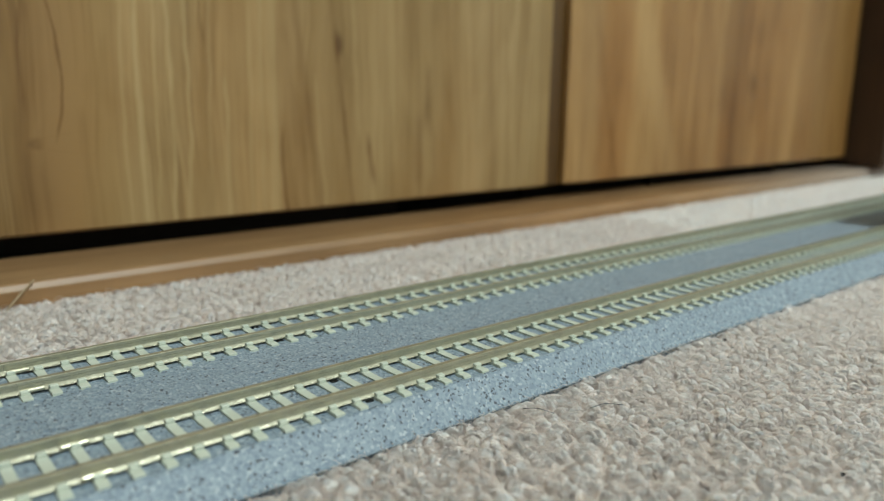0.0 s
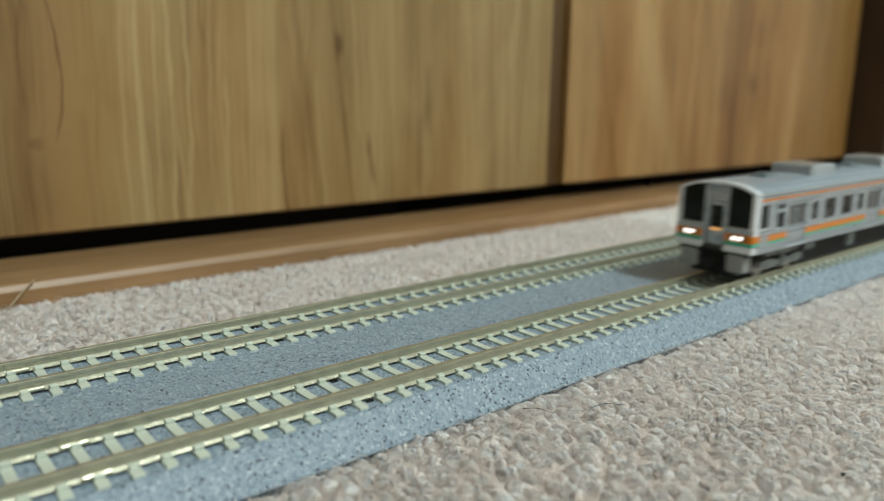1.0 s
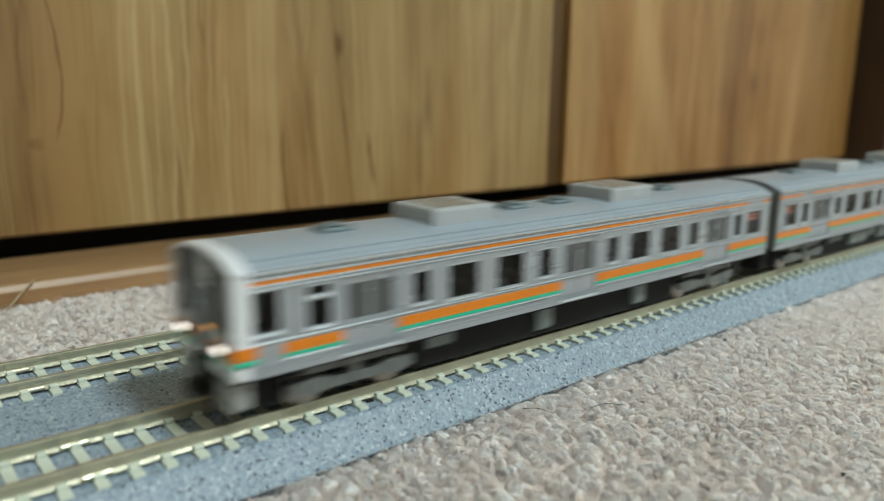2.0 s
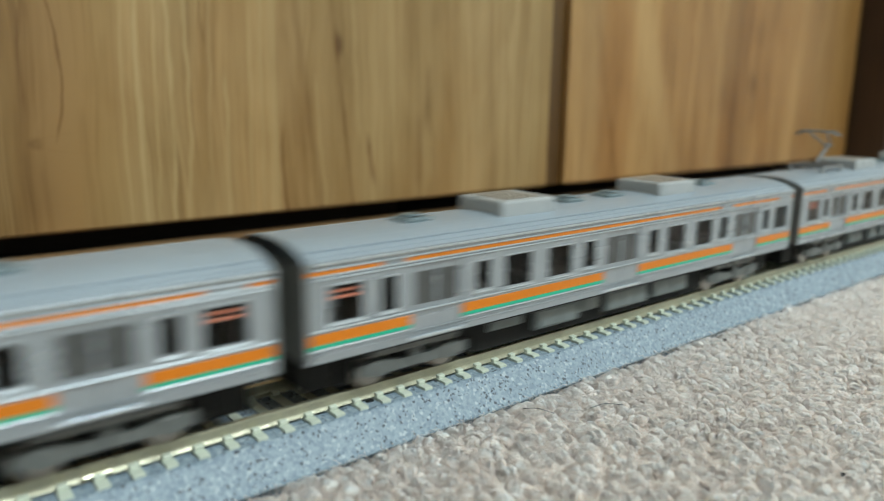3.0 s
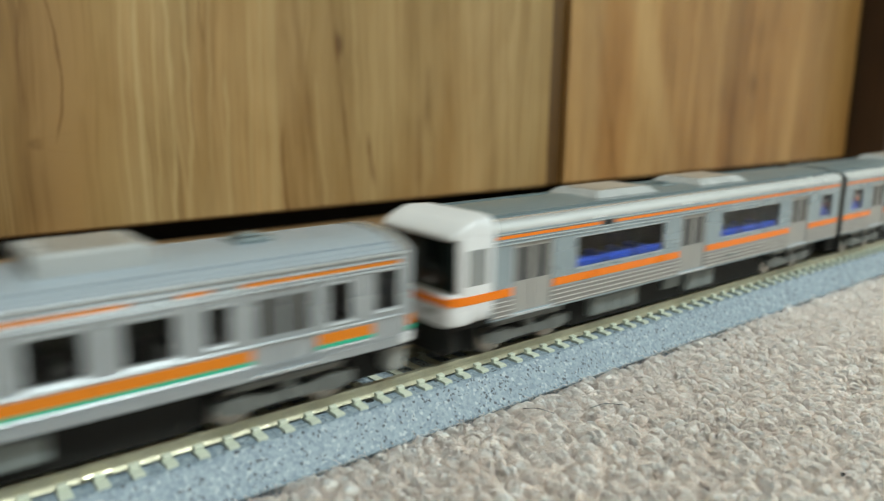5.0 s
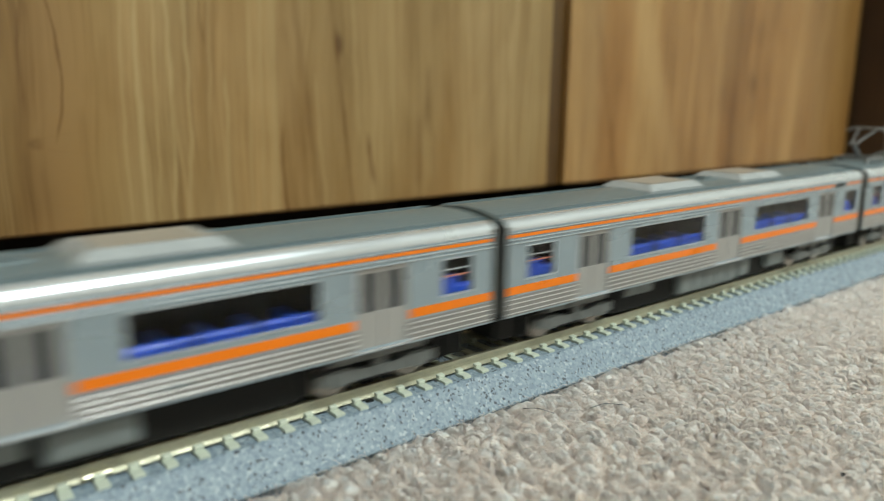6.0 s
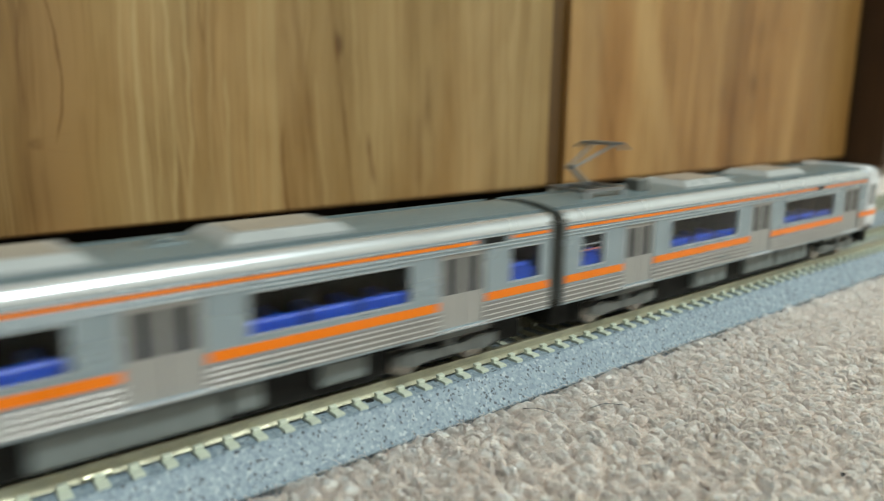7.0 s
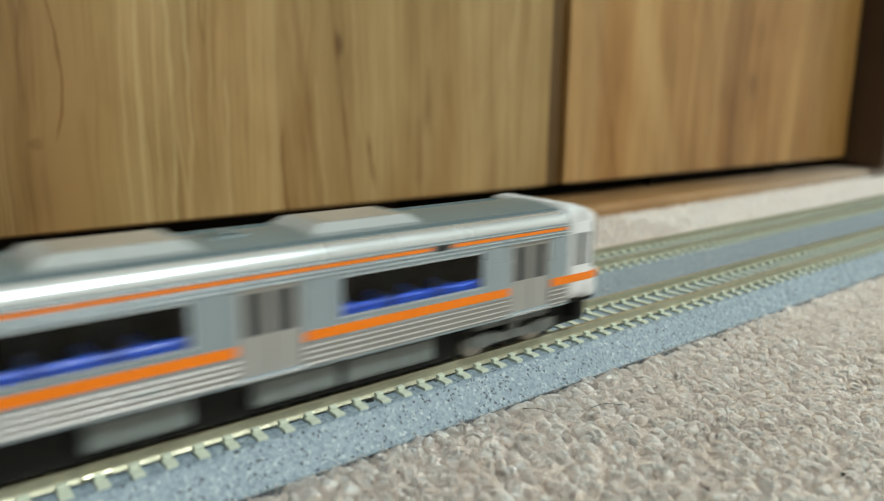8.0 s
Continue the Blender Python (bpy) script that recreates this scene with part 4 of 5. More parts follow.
def older_car(name, label, cab, panto=None):
    L = L211
    car = tagged(new(name), label, "model train car", group="carriages of the train")
    doors = ((17.5, 26.3), (61.8, 70.6), (106.0, 115.0)) if cab else ((18.2, 27.6), (62.3, 72.2), (106.3, 116.2))
    win = []
    if cab:
        win += [(4.0, 7.8, 14.8, 20.2), *([(11.9, 15.4, 14.4, 19.6)] if panto else [(11.9, 15.4, 14.4, 18.0), (11.9, 15.2, 18.7, 19.9)])]
    else:
        win += [(4.2, 9.6, 14.3, 19.4), (12.6, 15.4, 14.4, 19.3)]
    for (a, b), nxt in zip(doors, (doors[1][0], doors[2][0], None)):
        if nxt:
            span = nxt - b
            c = b + span / 2
            win += [(b + 3.0, b + 6.0, 14.6, 19.2), (c - 8.0, c - 2.0, 14.2, 19.3), (c + 2.0, c + 8.0, 14.2, 19.3), (nxt - 6.0, nxt - 3.0, 14.6, 19.2)]
    b = doors[2][1]
    win += [(b + 2.2, b + 4.8, 14.6, 19.2), (b + 7.4, min(b + 13.2, L - 2.6), 14.3, 19.4)]
    doorwin = []
    for a, b in doors:
        m = (a + b) / 2
        doorwin += [(a + 0.6, m - 0.3, 14.2, 19.2), (m + 0.3, b - 0.6, 14.2, 19.2)]
    # fixed side walls with their openings
    for s in (-1, 1):
        x0 = 2.6 if cab else 0.7
        bm = pierced(bmesh.new(), x0, L, Z_BOT, Z_EAVE, win + [(a, b, 9.6, 20.2) for a, b in doors], s * HALF, -s)
        part("side_wall", bm, M_GREYSTEEL, car, "grey metallic side wall")
        for xa, xb, za, zb in win:
            bm = pierced(bmesh.new(), xa - 0.2, xb + 0.2, za - 0.25, zb + 0.2, [(xa, xb, za, zb)], s * (HALF + 0.1), -s, 0.14)
            part("window_frame", bm, M_BEAD, car, "bright window frame")
            y0, y1 = sorted((s * (HALF - 0.02), s * (HALF + 0.3)))
            part("window_sill", boxed(xa - 0.35, xb + 0.35, y0, y1, za - 0.5, za - 0.2, bev=0.13), M_BEAD, car, "bright sill under the window")
        for a, b in doors:
            m = (a + b) / 2
            for xa, xb in ((a, m - 0.06), (m + 0.06, b)):
                hole = [h for h in doorwin if xa <= h[0] and h[1] <= xb]
                bm = pierced(bmesh.new(), xa, xb, 9.6, 20.2, hole, s * (HALF - 0.22), -s, 0.3)
                part("sliding_door", bm, M_GREYSTEEL, car, "grey sliding door leaf")
            y0, y1 = sorted((s * (HALF - 0.1), s * (HALF + 0.35)))
            part("door_step", boxed(a - 0.4, b + 0.4, y0, y1, 9.15, 9.55, bev=0.15, seg=2), M_SHOULDER, car, "bright door step")
    panes(car, win)
    panes(car, doorwin, depth=0.42, glass=M_SMOKE)
    # stickers behind the end windows
    xa, xb = (win[0][0], win[0][1]) if not cab else (win[-1][0], win[-1][1])
    for zz in (18.3, 17.4):
        strip(car, "sticker", M_STICKER, xa + 0.3, xb - 0.4, zz, zz + 0.4, proud=-0.45)
    # stripes
    ends = [(0.8, doors[0][0])] if not cab else [(8.0, doors[0][0])]
    ends += [(doors[0][1], doors[1][0]), (doors[1][1], doors[2][0]), (doors[2][1], L - 0.2)]
    for xa, xb in ends:
        strip(car, "orange_stripe", M_AMBER, xa + 0.3, xb - 0.3, 11.55, 13.0)
        strip(car, "green_stripe", M_GREEN, xa + 0.3, xb - 0.3, 11.0, 11.55)
    for xa, xb in (((3.0, 27.6), (31.7, 35.4), (41.3, 114.5), (118.8, L - 0.6)) if panto else ((3.0, 122.6), (128.4, L - 0.6)) if cab else ((0.9, 12.8), (17.2, 100.3), (105.5, 124.8), (131.0, L - 0.3))):
        strip(car, "upper_stripe", M_AMBER, xa, xb, 21.1, 21.64)
    for s in (-1, 1):
        y0, y1 = sorted((s * HALF, s * (HALF + 0.35)))
        bm = bmesh.new()
        box(bm, x0, L, y0, y1, 22.4, 22.75, bev=0.14, seg=2)
        part("gutter", bm, M_BEAD, car, "bright rain gutter")
        y0, y1 = sorted((s * HALF, s * (HALF + 0.1)))
        y2, y3 = sorted((s * (HALF - 0.05), s * (HALF + 0.24)))
        for zz in (13.35, 20.35, 20.85, 21.68):
            part("bead", boxed(x0 + 0.6, L - 0.3, y2, y3, zz, zz + 0.24, bev=0.11), M_BEAD, car, "thin bright bead along the side")
        for xa, xb in ends:
            part("bead", boxed(xa + 0.3, xb - 0.3, y2, y3, 10.68, 10.92, bev=0.11), M_BEAD, car, "thin bright bead along the side")
        for zz in (9.9, 10.35):
            part("side_rib", boxed(x0 + 0.4, L - 0.2, y0, y1, zz, zz + 0.12), M_GREYSTEEL, car)
        # unreadable small lettering
        part("lettering", boxed(L * 0.40, L * 0.40 + 5, min(s * HALF, s * (HALF + 0.03)), max(s * HALF, s * (HALF + 0.03)), 10.45, 10.9), M_UNDER, car, "small dark lettering")
    # roof
    outer = arc_roof(HALF, Z_EAVE, 24.95, power=2.8)
    bm = prism(bmesh.new(), [*outer, (HALF - 0.6, Z_EAVE - 0.5), (-HALF + 0.6, Z_EAVE - 0.5)], x0, L)
    roof = part("roof", bm, M_ROOF, car, "light grey roof")
    for s in (-1, 1):
        for yy, zz in ((8.9, 23.35), (7.9, 23.95)):
            part("roof_rib", boxed(x0 + 1.0, L - 0.4, s * yy - 0.13, s * yy + 0.13, zz - 0.25, zz + 0.16, bev=0.1), M_ROOF, roof)
    first, second = (35.8, 79.0) if cab else (39.3, 83.3)
    cooler_box(car, first + 0.7, first + 13.7, 5.4, 24.0, 27.2)
    cooler_box(car, second + 0.7, second + 13.6, 5.4, 24.0, 27.2)
    for x in (first - 14, first + 23, second - 9, second + 24):
        if panto is None or abs(x - panto[0]) > 9:
            vent(car, x, 25.0)
    if panto:
        pantograph(car, *panto, 25.0)
    frame_floor(car, L)
    seats(car, [(doors[0][1] + 1, doors[1][0] - 1), (doors[1][1] + 1, doors[2][0] - 1)], M_SEAT, 15.2)
    bogie(car, 20.5)
    bogie(car, L - 20.5)
    underfloor(car, [(34, 40, 5.2, 6.4), (58.6, 62.4, 3.9, 7.2), (70, 79, 5.6, 5.6), (86, 89.6, 3.9, 7.2)] if cab and not panto
               else [(50, 64.9, 4.4, 7.6), (68.1, 76.5, 4.3, 7.7), (78.8, 84.2, 4.5, 7.6), (88.3, 97.2, 4.6, 7.5)] if panto
               else [(36.5, 44.5, 5.8, 6.8), (47.1, 58.1, 4.3, 7.7), (59.2, 64.2, 5.2, 7.2), (66.2, 79, 4.2, 7.7), (81.4, 93, 4.4, 7.5)])
    flat_end(car, L - 0.35, Z_EAVE, 24.95, M_GANG, 2.8)
    gangway(car, L)
    if cab:
        older_cab(car, 0.2 if panto else 2.4, M_GREYSTEEL if panto else M_WHITE)
    else:
        flat_end(car, 1.05, Z_EAVE, 24.95, M_GANG, 2.8)
        coupler(car, 1, -1)
    coupler(car, L - 1, 1)
    return car


def older_cab(car, wrap, rim):
    """Flat front: white rim, two dark windscreens, a recessed end door, lamp clusters on an orange and green band."""
    def face(bm, y0, y1, z0, z1, x0, x1, bev=0.0):
        return box(bm, x0 + D, x1 + D, y0, y1, z0, z1, bev=bev)
    D = 2.2
    # white outer rim that follows the roof line
    out = arc_roof(HALF + 0.15, Z_EAVE + 0.1, 25.1, power=2.8)
    inn = arc_roof(HALF - 0.75, Z_EAVE - 0.1, 24.45, power=2.8)
    bm = bmesh.new()
    ring = [(-HALF - 0.15, 13.2), *out, (HALF + 0.15, 13.2), (HALF - 0.75, 13.2), *reversed(inn), (-HALF + 0.75, 13.2)]
    prism(bm, ring, D - 0.7, D + 1.6)
    part("front_rim", bm, rim, car, "pale rim round the cab front")
    for s in (-1, 1):
        pane = [(s * y, z) for y, z in ((3.1, 14.9), (9.0, 14.9), (9.0, 22.9), (7.9, 23.5), (6.4, 24.0), (4.6, 24.3), (3.1, 24.4))]
        part("windscreen", prism(bmesh.new(), pane, D - 0.1, D + 0.4), M_DARKGLASS, car, "dark windscreen")
        y0, y1 = sorted((s * 2.5, s * 3.1))
        part("front_post", face(bmesh.new(), y0, y1, 9.4, 24.4, -0.5, 0.8, 0.15), M_GREYSTEEL, car, "grey post beside the end door")
        # wrap-round lower corner
        y0, y1 = sorted((s * 2.5, s * (HALF + 0.1)))
        part("lower_front", face(bmesh.new(), y0, y1, 9.0, 14.95, -0.75, 1.2, 0.35), M_GREYSTEEL, car, "grey lower front panel")
        y0, y1 = sorted((s * 2.9, s * (HALF + 0.2)))
        part("front_band", face(bmesh.new(), y0, y1, 11.6, 13.5, -0.95, wrap, 0.2), M_AMBER, car, "orange front band")
        part("front_band", face(bmesh.new(), y0, y1, 10.9, 11.58, -0.95, wrap, 0.1), M_GREEN, car, "green front band")
        y0, y1 = sorted((s * 2.6, s * (HALF + 0.15)))
        part("valance", face(bmesh.new(), y0, y1, 9.0, 10.85, -0.85, 1.3, 0.3), M_WHITE, car, "pale valance under the lamps")
        y0, y1 = sorted((s * 4.1, s * 8.3))
        lamps = part("lamp_housing", face(bmesh.new(), y0, y1, 11.95, 13.2, -1.15, -0.9, 0.1), M_DARK, car, "dark lamp housing")
        bm = bmesh.new()
        for i in range(2):
            yy = s * (5.4 + i * 1.5)
            rod(bm, (D - 1.28, yy, 12.6), (D - 1.1, yy, 12.6), 0.5, 14)
        part("headlight", bm, M_HEAD, lamps, "glowing white headlights")
    part("end_door", face(bmesh.new(), -2.5, 2.5, 9.4, 23.6, 0.15, 0.7), M_GREYSTEEL, car, "grey end door")
    part("door_window", face(bmesh.new(), -1.5, 1.5, 14.2, 19.4, 0.05, 0.3), M_DARKGLASS, car, "dark end door window")
    part("destination_panel", face(bmesh.new(), -1.3, 1.3, 13.5, 14.1, 0.02, 0.3), M_DEST, car, "small glowing orange panel")
    part("destination_panel", face(bmesh.new(), -2.2, 2.2, 20.6, 22.3, 0.02, 0.3), M_UNIT, car, "pale blank destination panel")
    out = [(-HALF + 0.9, 9.2), *arc_roof(HALF - 0.9, Z_EAVE - 0.1, 24.5, power=2.8), (HALF - 0.9, 9.2)]
    part("bulkhead", prism(bmesh.new(), out, D + 0.9, D + 1.5), M_GREYSTEEL, car)
    bm = bmesh.new()
    box(bm, 1.4, 4.4, -8.4, -3.6, 4.3, 9.0, bev=0.5)
    box(bm, 1.4, 4.4, 3.6, 8.4, 4.3, 9.0, bev=0.5)
    box(bm, 2.4, 4.0, -3.6, 3.6, 6.2, 8.9, bev=0.2)
    part("snow_skirt", bm, M_GREYSKIRT, car, "grey skirt under the cab")
    coupler(car, 2.2, -1)


# ---- newer carriages: ribbed steel sides, one orange stripe, large windows over blue seats
Y_EAVE = 23.2


def newer_car(name, label, cab, panto=None):
    L = L313
    car = tagged(new(name), label, "model train car", group="carriages of the train")
    if cab:
        doors = ((14.2, 23.6), (61.6, 70.6), (107.2, 116.2))
        win = [(29.8, 55.6, 14.9, 20.3), (76.6, 101.4, 14.9, 20.3), (122.6, 128.4, 14.9, 20.3)]
        x0 = 9.5
    else:
        doors = ((17.8, 26.4), (62.8, 72.4), (108.8, 118.0))
        win = [(5.2, 11.4, 14.9, 20.3), (32.8, 57.4, 14.9, 20.3), (78.2, 103.2, 14.9, 20.3), (123.6, 130.4, 14.9, 20.3)]
        x0 = 0.2
    doorwin = []
    for a, b in doors:
        m = (a + b) / 2
        doorwin += [(a + 0.8, m - 0.5, 14.6, 20.2), (m + 0.5, b - 0.8, 14.6, 20.2)]
    for s in (-1, 1):
        bm = pierced(bmesh.new(), x0, L, 8.7, Y_EAVE, win + [(a, b, 9.4, 20.9) for a, b in doors], s * HALF, -s)
        part("side_wall", bm, M_SILVER, car, "silver side wall")
        for a, b in doors:
            m = (a + b) / 2
            for xa, xb in ((a, m - 0.06), (m + 0.06, b)):
                hole = [h for h in doorwin if xa <= h[0] and h[1] <= xb]
                bm = pierced(bmesh.new(), xa, xb, 9.4, 20.9, hole, s * (HALF - 0.2), -s, 0.3)
                part("sliding_door", bm, M_DULL, car, "dull grey sliding door leaf")
            y0, y1 = sorted((s * (HALF - 0.1), s * (HALF + 0.3)))
            part("door_step", boxed(a - 0.4, b + 0.4, y0, y1, 8.95, 9.3), M_SHOULDER, car, "bright door step")
        y0, y1 = sorted((s * (HALF - 0.05), s * (HALF + 0.2)))
        cuts = [x0 + 0.3, *[v for d in doors for v in d], L - 0.3]
        ya, yb = sorted((s * (HALF - 0.05), s * (HALF + 0.04)))
        for xa, xb in zip(cuts[::2], cuts[1::2]):
            part("rib_panel", boxed(xa, xb, ya, yb, 9.0, 12.2), M_PANEL, car, "dull grey panel behind the ribs")
        for zz in (9.25, 10.05, 10.85, 11.6):
            for xa, xb in zip(cuts[::2], cuts[1::2]):
                part("side_rib", boxed(xa, xb, *sorted((s * (HALF - 0.05), s * (HALF + 0.16))), zz, zz + 0.17, bev=0.06), M_RIB, car, "bright raised side rib")
        for xa, xb, za, zb in win:
            bm = pierced(bmesh.new(), xa - 0.2, xb + 0.2, za - 0.25, zb + 0.18, [(xa, xb, za, zb)], s * (HALF + 0.1), -s, 0.14)
            part("window_frame", bm, M_BEAD, car, "bright window frame")
            if xb - xa > 15:
                for k in (1, 2):
                    xm = xa + (xb - xa) * k / 3
                    part("mullion", boxed(xm - 0.25, xm + 0.25, min(s * (HALF - .7), s * (HALF - .4)), max(s * (HALF - .7), s * (HALF - .4)), za, zb), M_DARK, car, "dark window mullion")
        for zz in (20.95, 21.55, 22.7):
            part("bead", boxed(x0 + 0.3, L - 0.3, y0, y1, zz, zz + 0.18, bev=0.07), M_BEAD, car, "thin bright bead along the side")
        # rounded shoulder under the roof, its long highlight helped by a pale base
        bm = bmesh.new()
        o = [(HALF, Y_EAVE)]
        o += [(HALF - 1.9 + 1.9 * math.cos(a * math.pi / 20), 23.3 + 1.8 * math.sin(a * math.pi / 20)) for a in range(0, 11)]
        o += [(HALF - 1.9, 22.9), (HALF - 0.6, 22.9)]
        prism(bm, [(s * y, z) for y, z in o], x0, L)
        part("shoulder", bm, M_SHOULDER, car, "rounded roof shoulder, made paler for its highlight", smooth=False)
        part("lettering", boxed(L * 0.60, L * 0.60 + 4, min(s * HALF, s * (HALF + 0.23)), max(s * HALF, s * (HALF + 0.23)), 10.4, 10.8), M_UNDER, car, "small dark lettering")
    panes(car, win)
    panes(car, doorwin, depth=0.4, glass=M_SMOKE)
    xa, xb = win[-1][:2] if cab else win[0][:2]
    for zz, m in ((18.5, M_UNIT), (17.5, M_STICKER)):
        strip(car, "sticker", m, xa + 0.3, xb - 0.4, zz, zz + 0.22, proud=-0.45)
    for xa, xb in ((x0, doors[0][0]), (doors[0][1], doors[1][0]), (doors[1][1], doors[2][0]), (doors[2][1], L - 0.2)):
        strip(car, "orange_stripe", M_ORANGE, xa + 0.25, xb - 0.25, 12.5, 13.85, proud=0.06)
    for xa, xb in (((x0 + 1.0, 36.0), (40.0, L - 0.8)) if cab else ((0.8, 116.0), (124.0, L - 0.8))):
        strip(car, "upper_stripe", M_ORANGE, xa, xb, 22.0, 22.5, proud=0.06)
    strip(car, "side_display", M_DARK, 36.6 if cab else 117, 39.4 if cab else 122.5, 21.7, 22.8, proud=0.03)
    out = arc_roof(HALF - 1.0, 24.7, 26.0, power=2.2)
    bm = prism(bmesh.new(), [*out, (HALF - 1.3, 24.0), (-HALF + 1.3, 24.0)], x0 - 0.3, L)
    roof = part("roof", bm, M_ROOF2, car, "dark grey roof")
    for s in (-1, 1):
        part("roof_rib", boxed(x0 + 1, L - 0.4, s * 7.2 - 0.12, s * 7.2 + 0.12, 25.0, 25.6), M_ROOF2, roof)
    first, second = (39.0, 73.0) if cab else (43.0, 77.0)
    cooler_flat(car, first, first + 19.0, 6.0, 25.2, 26.95)
    cooler_flat(car, second, second + 19.0, 6.0, 25.2, 26.95)
    vent(car, second - 5.5, 25.7)
    if panto:
        pantograph(car, *panto, 25.9)
        part("surge_arrester", boxed(panto[0] - 14.5, panto[0] - 11, 0.5, 4.0, 25.6, 28.2, bev=0.3), M_UNDER2, car, "grey box on the roof")
    frame_floor(car, L)
    seats(car, [(a + 0.8, b - 0.8) for a, b in [(h[0], h[1]) for h in win]], M_BLUE, 15.85 if cab else 16.3)
    for s in (-1, 1):
        for xa, xb in [(w[0], w[1]) for w in win if w[1] - w[0] < 10]:
            y0, y1 = sorted((s * 3.0, s * 8.9))
            part("end_seat", boxed(xa + 0.3, xb - 1.6, y0, y1, 10.0, 17.4, bev=0.4), M_BLUE, car, "tall blue seat at the end of the carriage")
        y0, y1 = sorted((s * 7.4, s * 8.8))
        part("seat_panel", boxed(12.0 if cab else 3.0, L - 3.0, y0, y1, 10.0, 15.85 if cab else 16.3, bev=0.3), M_BLUE, car, "blue moulded seat backs along the side")
    bogie(car, 20.5)
    bogie(car, L - 20.5)
    underfloor(car, [(37.8, 54, 4.2, 7.9), (55.1, 67.9, 4.2, 7.9), (76.2, 88.6, 4.2, 7.9)] if panto
               else [(37, 51, 4.2, 7.9), (60.5, 66, 5.4, 7.4), (67.9, 78, 4.1, 7.9)] if cab
               else [(36, 45, 5.6, 6.8), (52.8, 75.2, 3.6, 7.9), (76, 80.6, 4.0, 7.8), (89.3, 97, 4.4, 7.7)])
    flat_end(car, L - 0.35, 23.8, 25.8, M_GANG, 3.4)
    gangway(car, L)
    if cab:
        newer_cab(car)
    else:
        flat_end(car, 0.55, 23.8, 25.8, M_GANG, 3.4)
        coupler(car, 1, -1)
    coupler(car, L - 1, 1)
    return car


def newer_cab(car):
    """White cab: rounded bumper, set-back dark windscreen, overhanging visor, pillars with a side window, and an orange band."""
    def ring(w, z0, z1):
        pts = []
        for i in range(36):
            a = 2 * math.pi * (i + 0.5) / 36
            c, s = math.cos(a), math.sin(a)
            pts.append((w * math.copysign(abs(c) ** 0.2, c), (z0 + z1) / 2 + (z1 - z0) / 2 * math.copysign(abs(s) ** 0.24, s)))
        return pts
    def loft(stations):
        bm = bmesh.new()
        rows = [[bm.verts.new((x, y, z)) for y, z in ring(w, z0, z1)] for x, w, z0, z1 in stations]
        for r0, r1 in zip(rows, rows[1:]):
            for i in range(36):
                j = (i + 1) % 36
                bm.faces.new((r0[i], r0[j], r1[j], r1[i]))
        bm.faces.new(list(reversed(rows[0])))
        bm.faces.new(rows[-1])
        bmesh.ops.recalc_face_normals(bm, faces=bm.faces)
        return bm
    shell = part("cab_shell", loft([(2.78, 9.3, 8.9, 24.0), (3.4, 9.75, 8.8, 24.4), (4.65, 9.86, 8.75, 25.1), (7.4, 9.87, 8.75, 26.05), (9.8, 9.88, 8.75, 26.15)]), M_WHITE, car, "white cab shell", smooth=True)
    part("bumper", loft([(0.9, 8.0, 9.2, 13.9), (1.09, 8.7, 8.95, 14.2), (1.65, 9.3, 8.85, 14.4), (2.65, 9.66, 8.8, 14.5), (5.15, 9.86, 8.8, 14.5)]), M_WHITE, shell, "white rounded bumper", smooth=True)
    part("visor", loft([(1.5, 8.4, 22.7, 23.2), (1.8, 8.9, 22.6, 23.5), (2.78, 9.45, 22.5, 24.2), (4.65, 9.75, 22.3, 25.2), (7.4, 9.86, 22.2, 26.1)]), M_WHITE, shell, "white overhanging visor", smooth=True)
    bm = prism(bmesh.new(), [(-8.9, 14.4), (-8.9, 22.5), (8.9, 22.5), (8.9, 14.4)], 1.9, 3.2)
    part("windscreen", bm, M_DARKGLASS, shell, "dark windscreen")
    for s in (-1, 1):
        y0, y1 = sorted((s * 9.3, s * 9.96))
        part("side_window", boxed(4.3, 8.6, y0, y1, 15.3, 21.2, bev=0.2), M_CABPANE, shell, "grey cab side window")
        y0, y1 = sorted((s * 3.4, s * 6.6))
        part("headlight", boxed(0.75, 1.4, y0, y1, 10.6, 11.9, bev=0.25), M_UNIT, shell, "unlit headlight lens")
    plan = [(13.9, 9.95), (4.6, 9.95), (2.65, 9.78), (1.59, 9.4), (1.0, 8.8), (0.77, 8.0)]
    plan += [(x, -y) for x, y in reversed(plan)]
    bm = bmesh.new()
    low = [bm.verts.new((x, y, 12.5)) for x, y in plan]
    top = [bm.verts.new((x, y, 13.85)) for x, y in plan]
    for i in range(len(plan)):
        j = (i + 1) % len(plan)
        bm.faces.new((low[i], low[j], top[j], top[i]))
    bm.faces.new(low)
    bm.faces.new(top)
    bmesh.ops.recalc_face_normals(bm, faces=bm.faces)
    part("orange_band", bm, M_ORANGE, shell, "orange band round the cab")
    bm = bmesh.new()
    box(bm, 2.2, 4.8, -8.0, -2.4, 4.2, 8.8, bev=0.6)
    box(bm, 2.2, 4.8, 2.4, 8.0, 4.2, 8.8, bev=0.6)
    box(bm, 2.8, 4.4, -2.6, 2.6, 5.4, 8.7, bev=0.2)
    part("snow_skirt", bm, M_DARK, car, "dark skirt under the cab")
    coupler(car, 1.6, -1)


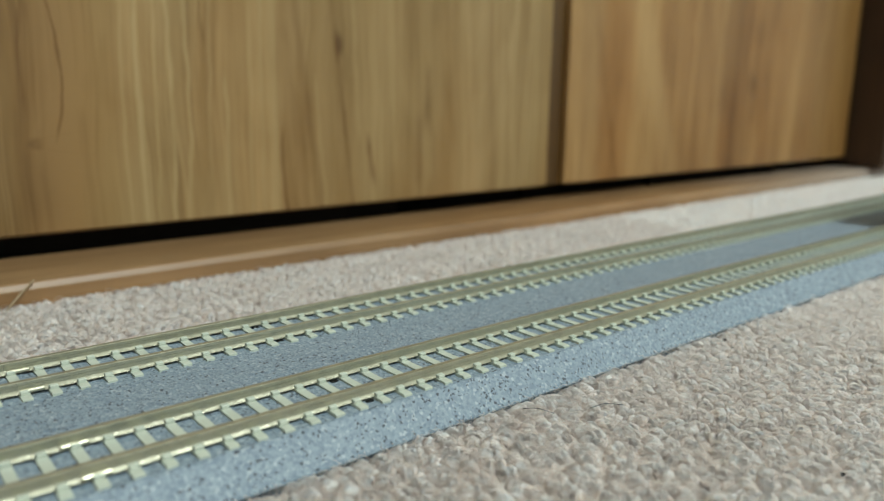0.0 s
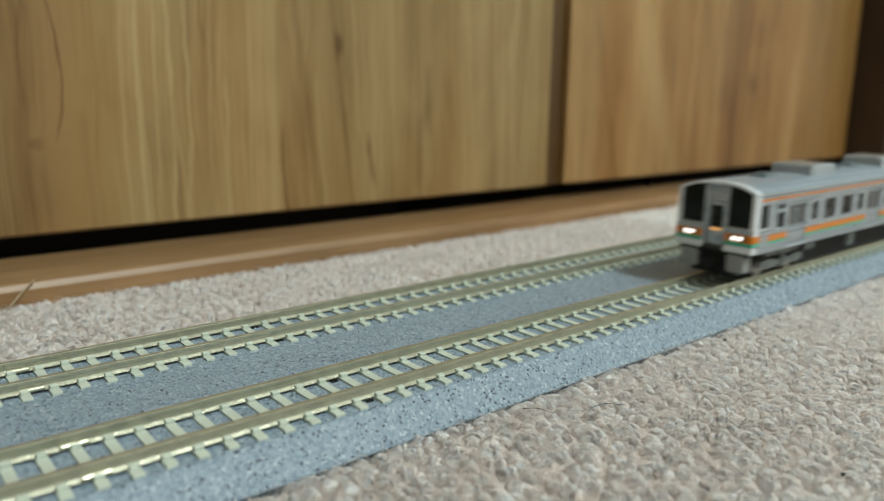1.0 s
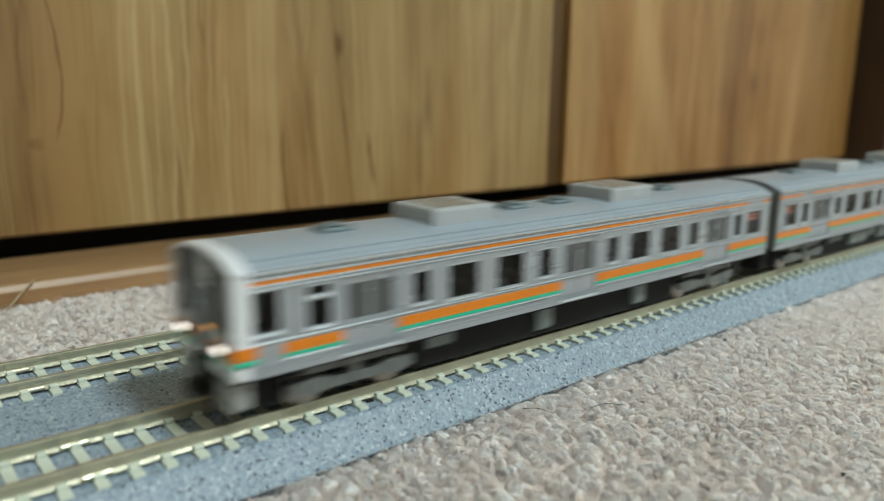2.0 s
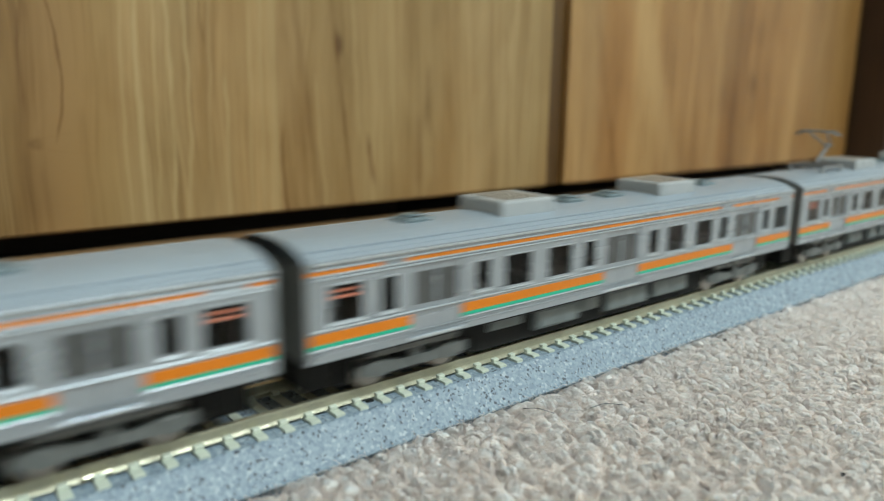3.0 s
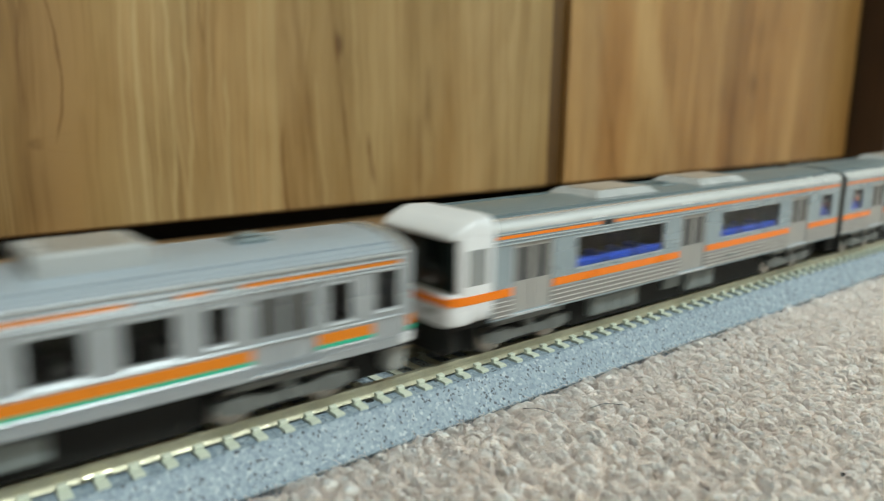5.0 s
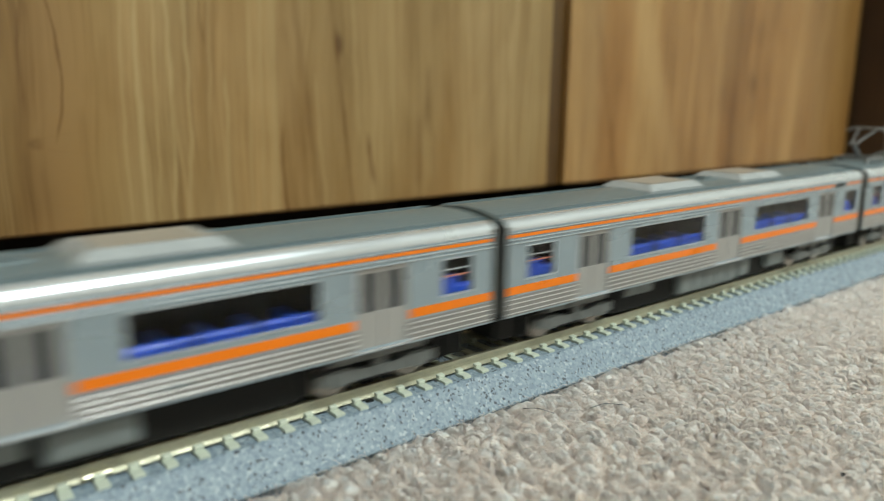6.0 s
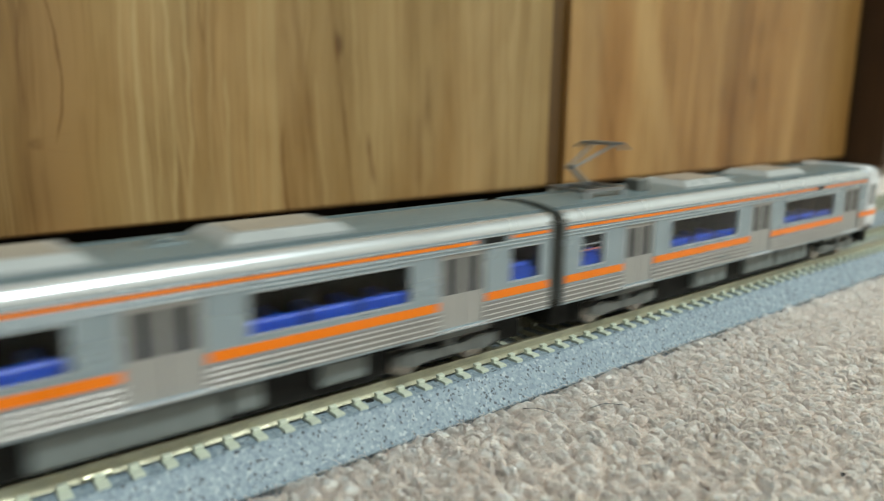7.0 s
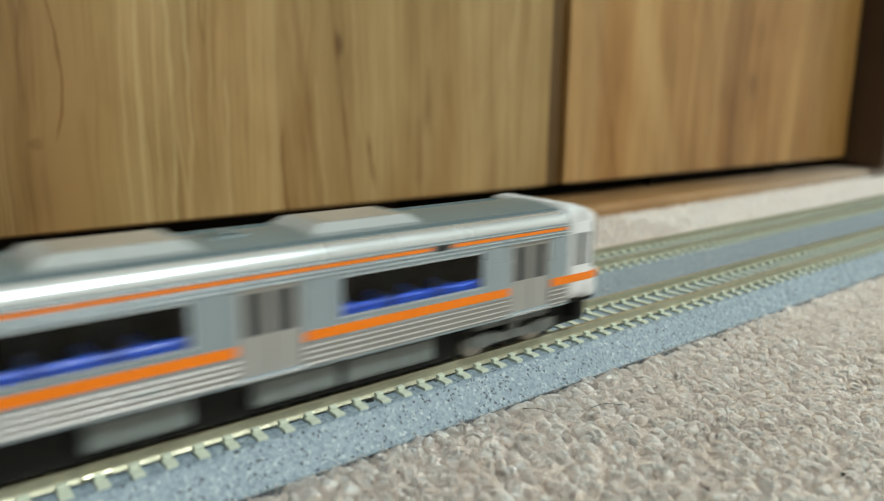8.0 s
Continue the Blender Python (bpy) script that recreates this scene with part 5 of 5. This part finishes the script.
def along(t):
    """How far the train has gone from its place at 4 s, in mm: an almost even pace, a little slower at first."""
    lag = np.interp(t, (0.0, 0.5, 1.0, 1.5, 2.0, 2.5, 3.5, 4.5, 5.5, 6.5, 7.0, 7.5, 8.0), (-6.6, -5.8, -4.6, -3.0, -1.5, -0.4, 0.4, 0.6, 0.5, 0.6, 0.4, 0.0, -0.6))
    return 124.715 * (t - 4) - 0.491 * (t - 4) ** 2 - float(lag)


CARS = [
    (older_car("cab_car", "silver model cab car with orange and green stripes and lit headlights", True), -214.0, False),
    (older_car("middle_car", "silver model carriage with orange and green stripes and roof coolers", False), -78.4, False),
    (older_car("cab_car", "silver model cab car with orange and green stripes and pantograph", True, (105.2, (99.0, 31.3), (105.8, 35.3))), 190.0, True),
    (newer_car("newer_cab_car", "ribbed silver model cab car with white cab and orange stripe", True), 195.0, False),
    (newer_car("newer_middle_car", "ribbed silver model carriage with orange stripe and blue seats", False), 330.7, False),
    (newer_car("newer_cab_car", "ribbed silver model cab car with white cab, orange stripe and pantograph", True, (116.2, (121.0, 31.2), (112.3, 35.4))), 600.2, True),
]

tracks()
pile("carpet_pile", 15, 172, -90.4, -13.5, 2.75, 11, (9, 6), 5)
pile("carpet_pile", 172, 335, -90.4, -13.5, 2.7, 14, (6, 4), 4)
pile("carpet_pile", 0, 250, 46.3, 97.9, 2.4, 12, (7, 4), 4)
pile("carpet_pile", 250, 530, 46.3, 97.9, 2.4, 15, (5, 4), 3)
pile("carpet_pile", 530, 760, -40, 97.9, 3.2, 13, (5, 4), 1, skip=lambda x, y: (y > -13.2) & (y < 46.0))
felt("felted_wool", 15, 335, -90, -12.75, 0.7, 31)
felt("felted_wool", 0, 530, 45.6, 98.3, 0.8, 32)
felt("felted_wool", 530, 760, 45.6, 98.3, 1.6, 33)
fibres("wool_fibres", 25, 250, -80, -13.4, 46000, 21)
fibres("wool_fibres", 10, 250, 46.4, 98, 20000, 22)


def small_bits():
    st = tagged(new("straw"), "short pale dry straw leaning on the wooden sill", "straw")
    bm = bmesh.new()
    rod(bm, (30.2, 95.6, PILE - 0.2), (33.6, 97.4, -2.2), 0.28, 6)
    rod(bm, (33.6, 97.4, -2.2), (36.9, 98.6, 0.5), 0.25, 6)
    part("stalk", bm, M_STRAW, st)
    for x, y, r in ((101.9, -56.9, 0.38), (141.0, -16.6, 0.5)):
        c = tagged(new("crumb"), "tiny black crumb lying on the wool carpet", "crumb", group="crumbs on the carpet")
        bm = bmesh.new()
        bmesh.ops.create_icosphere(bm, subdivisions=1, radius=r)
        for v in bm.verts:
            v.co = Vector((v.co.x * 1.5, v.co.y * 0.8, v.co.z * 0.6)) * (1 + 0.3 * noise.noise(v.co * 3))
        part("grain", bm, M_DARK, c)
        c.location = (x * MM, y * MM, (PILE + 0.1) * MM)
    for pts in (((83, -15.5), (84.5, -17.3), (85.6, -19.8)), ((91.5, -22), (94.5, -22.6), (97, -24.5))):
        h = tagged(new("dark_hair"), "short dark hair lying on the wool carpet", "hair", group="hairs on the carpet")
        bm = bmesh.new()
        for k, (p0, p1) in enumerate(zip(pts, pts[1:])):
            rod(bm, (*p0, PILE + 0.35 + 0.25 * k), (*p1, PILE + 0.6 - 0.3 * k), 0.05, 5)
        part("strand", bm, M_DARK, h)


small_bits()


def motions():
    times = [0.5 * k for k in range(17)]
    turned_cars = {}
    for car, start, turned in CARS:
        walk(car, [(t, pose((start - along(t)) * MM, 0, 0, 0, 0, 180 if turned else 0)) for t in times])
        turned_cars[car] = turned
    ticks = [k / FPS for k in range(int(8 * FPS) + 1)]
    for wheel, x in WHEELSETS:
        way = 1 if turned_cars[wheel.parent.parent] else -1
        walk(wheel, [(t, pose(x * MM, 0, (RAIL_TOP + WHEEL) * MM, 0, way * math.degrees((along(t) - along(0)) / WHEEL), 0)) for t in ticks])


motions()
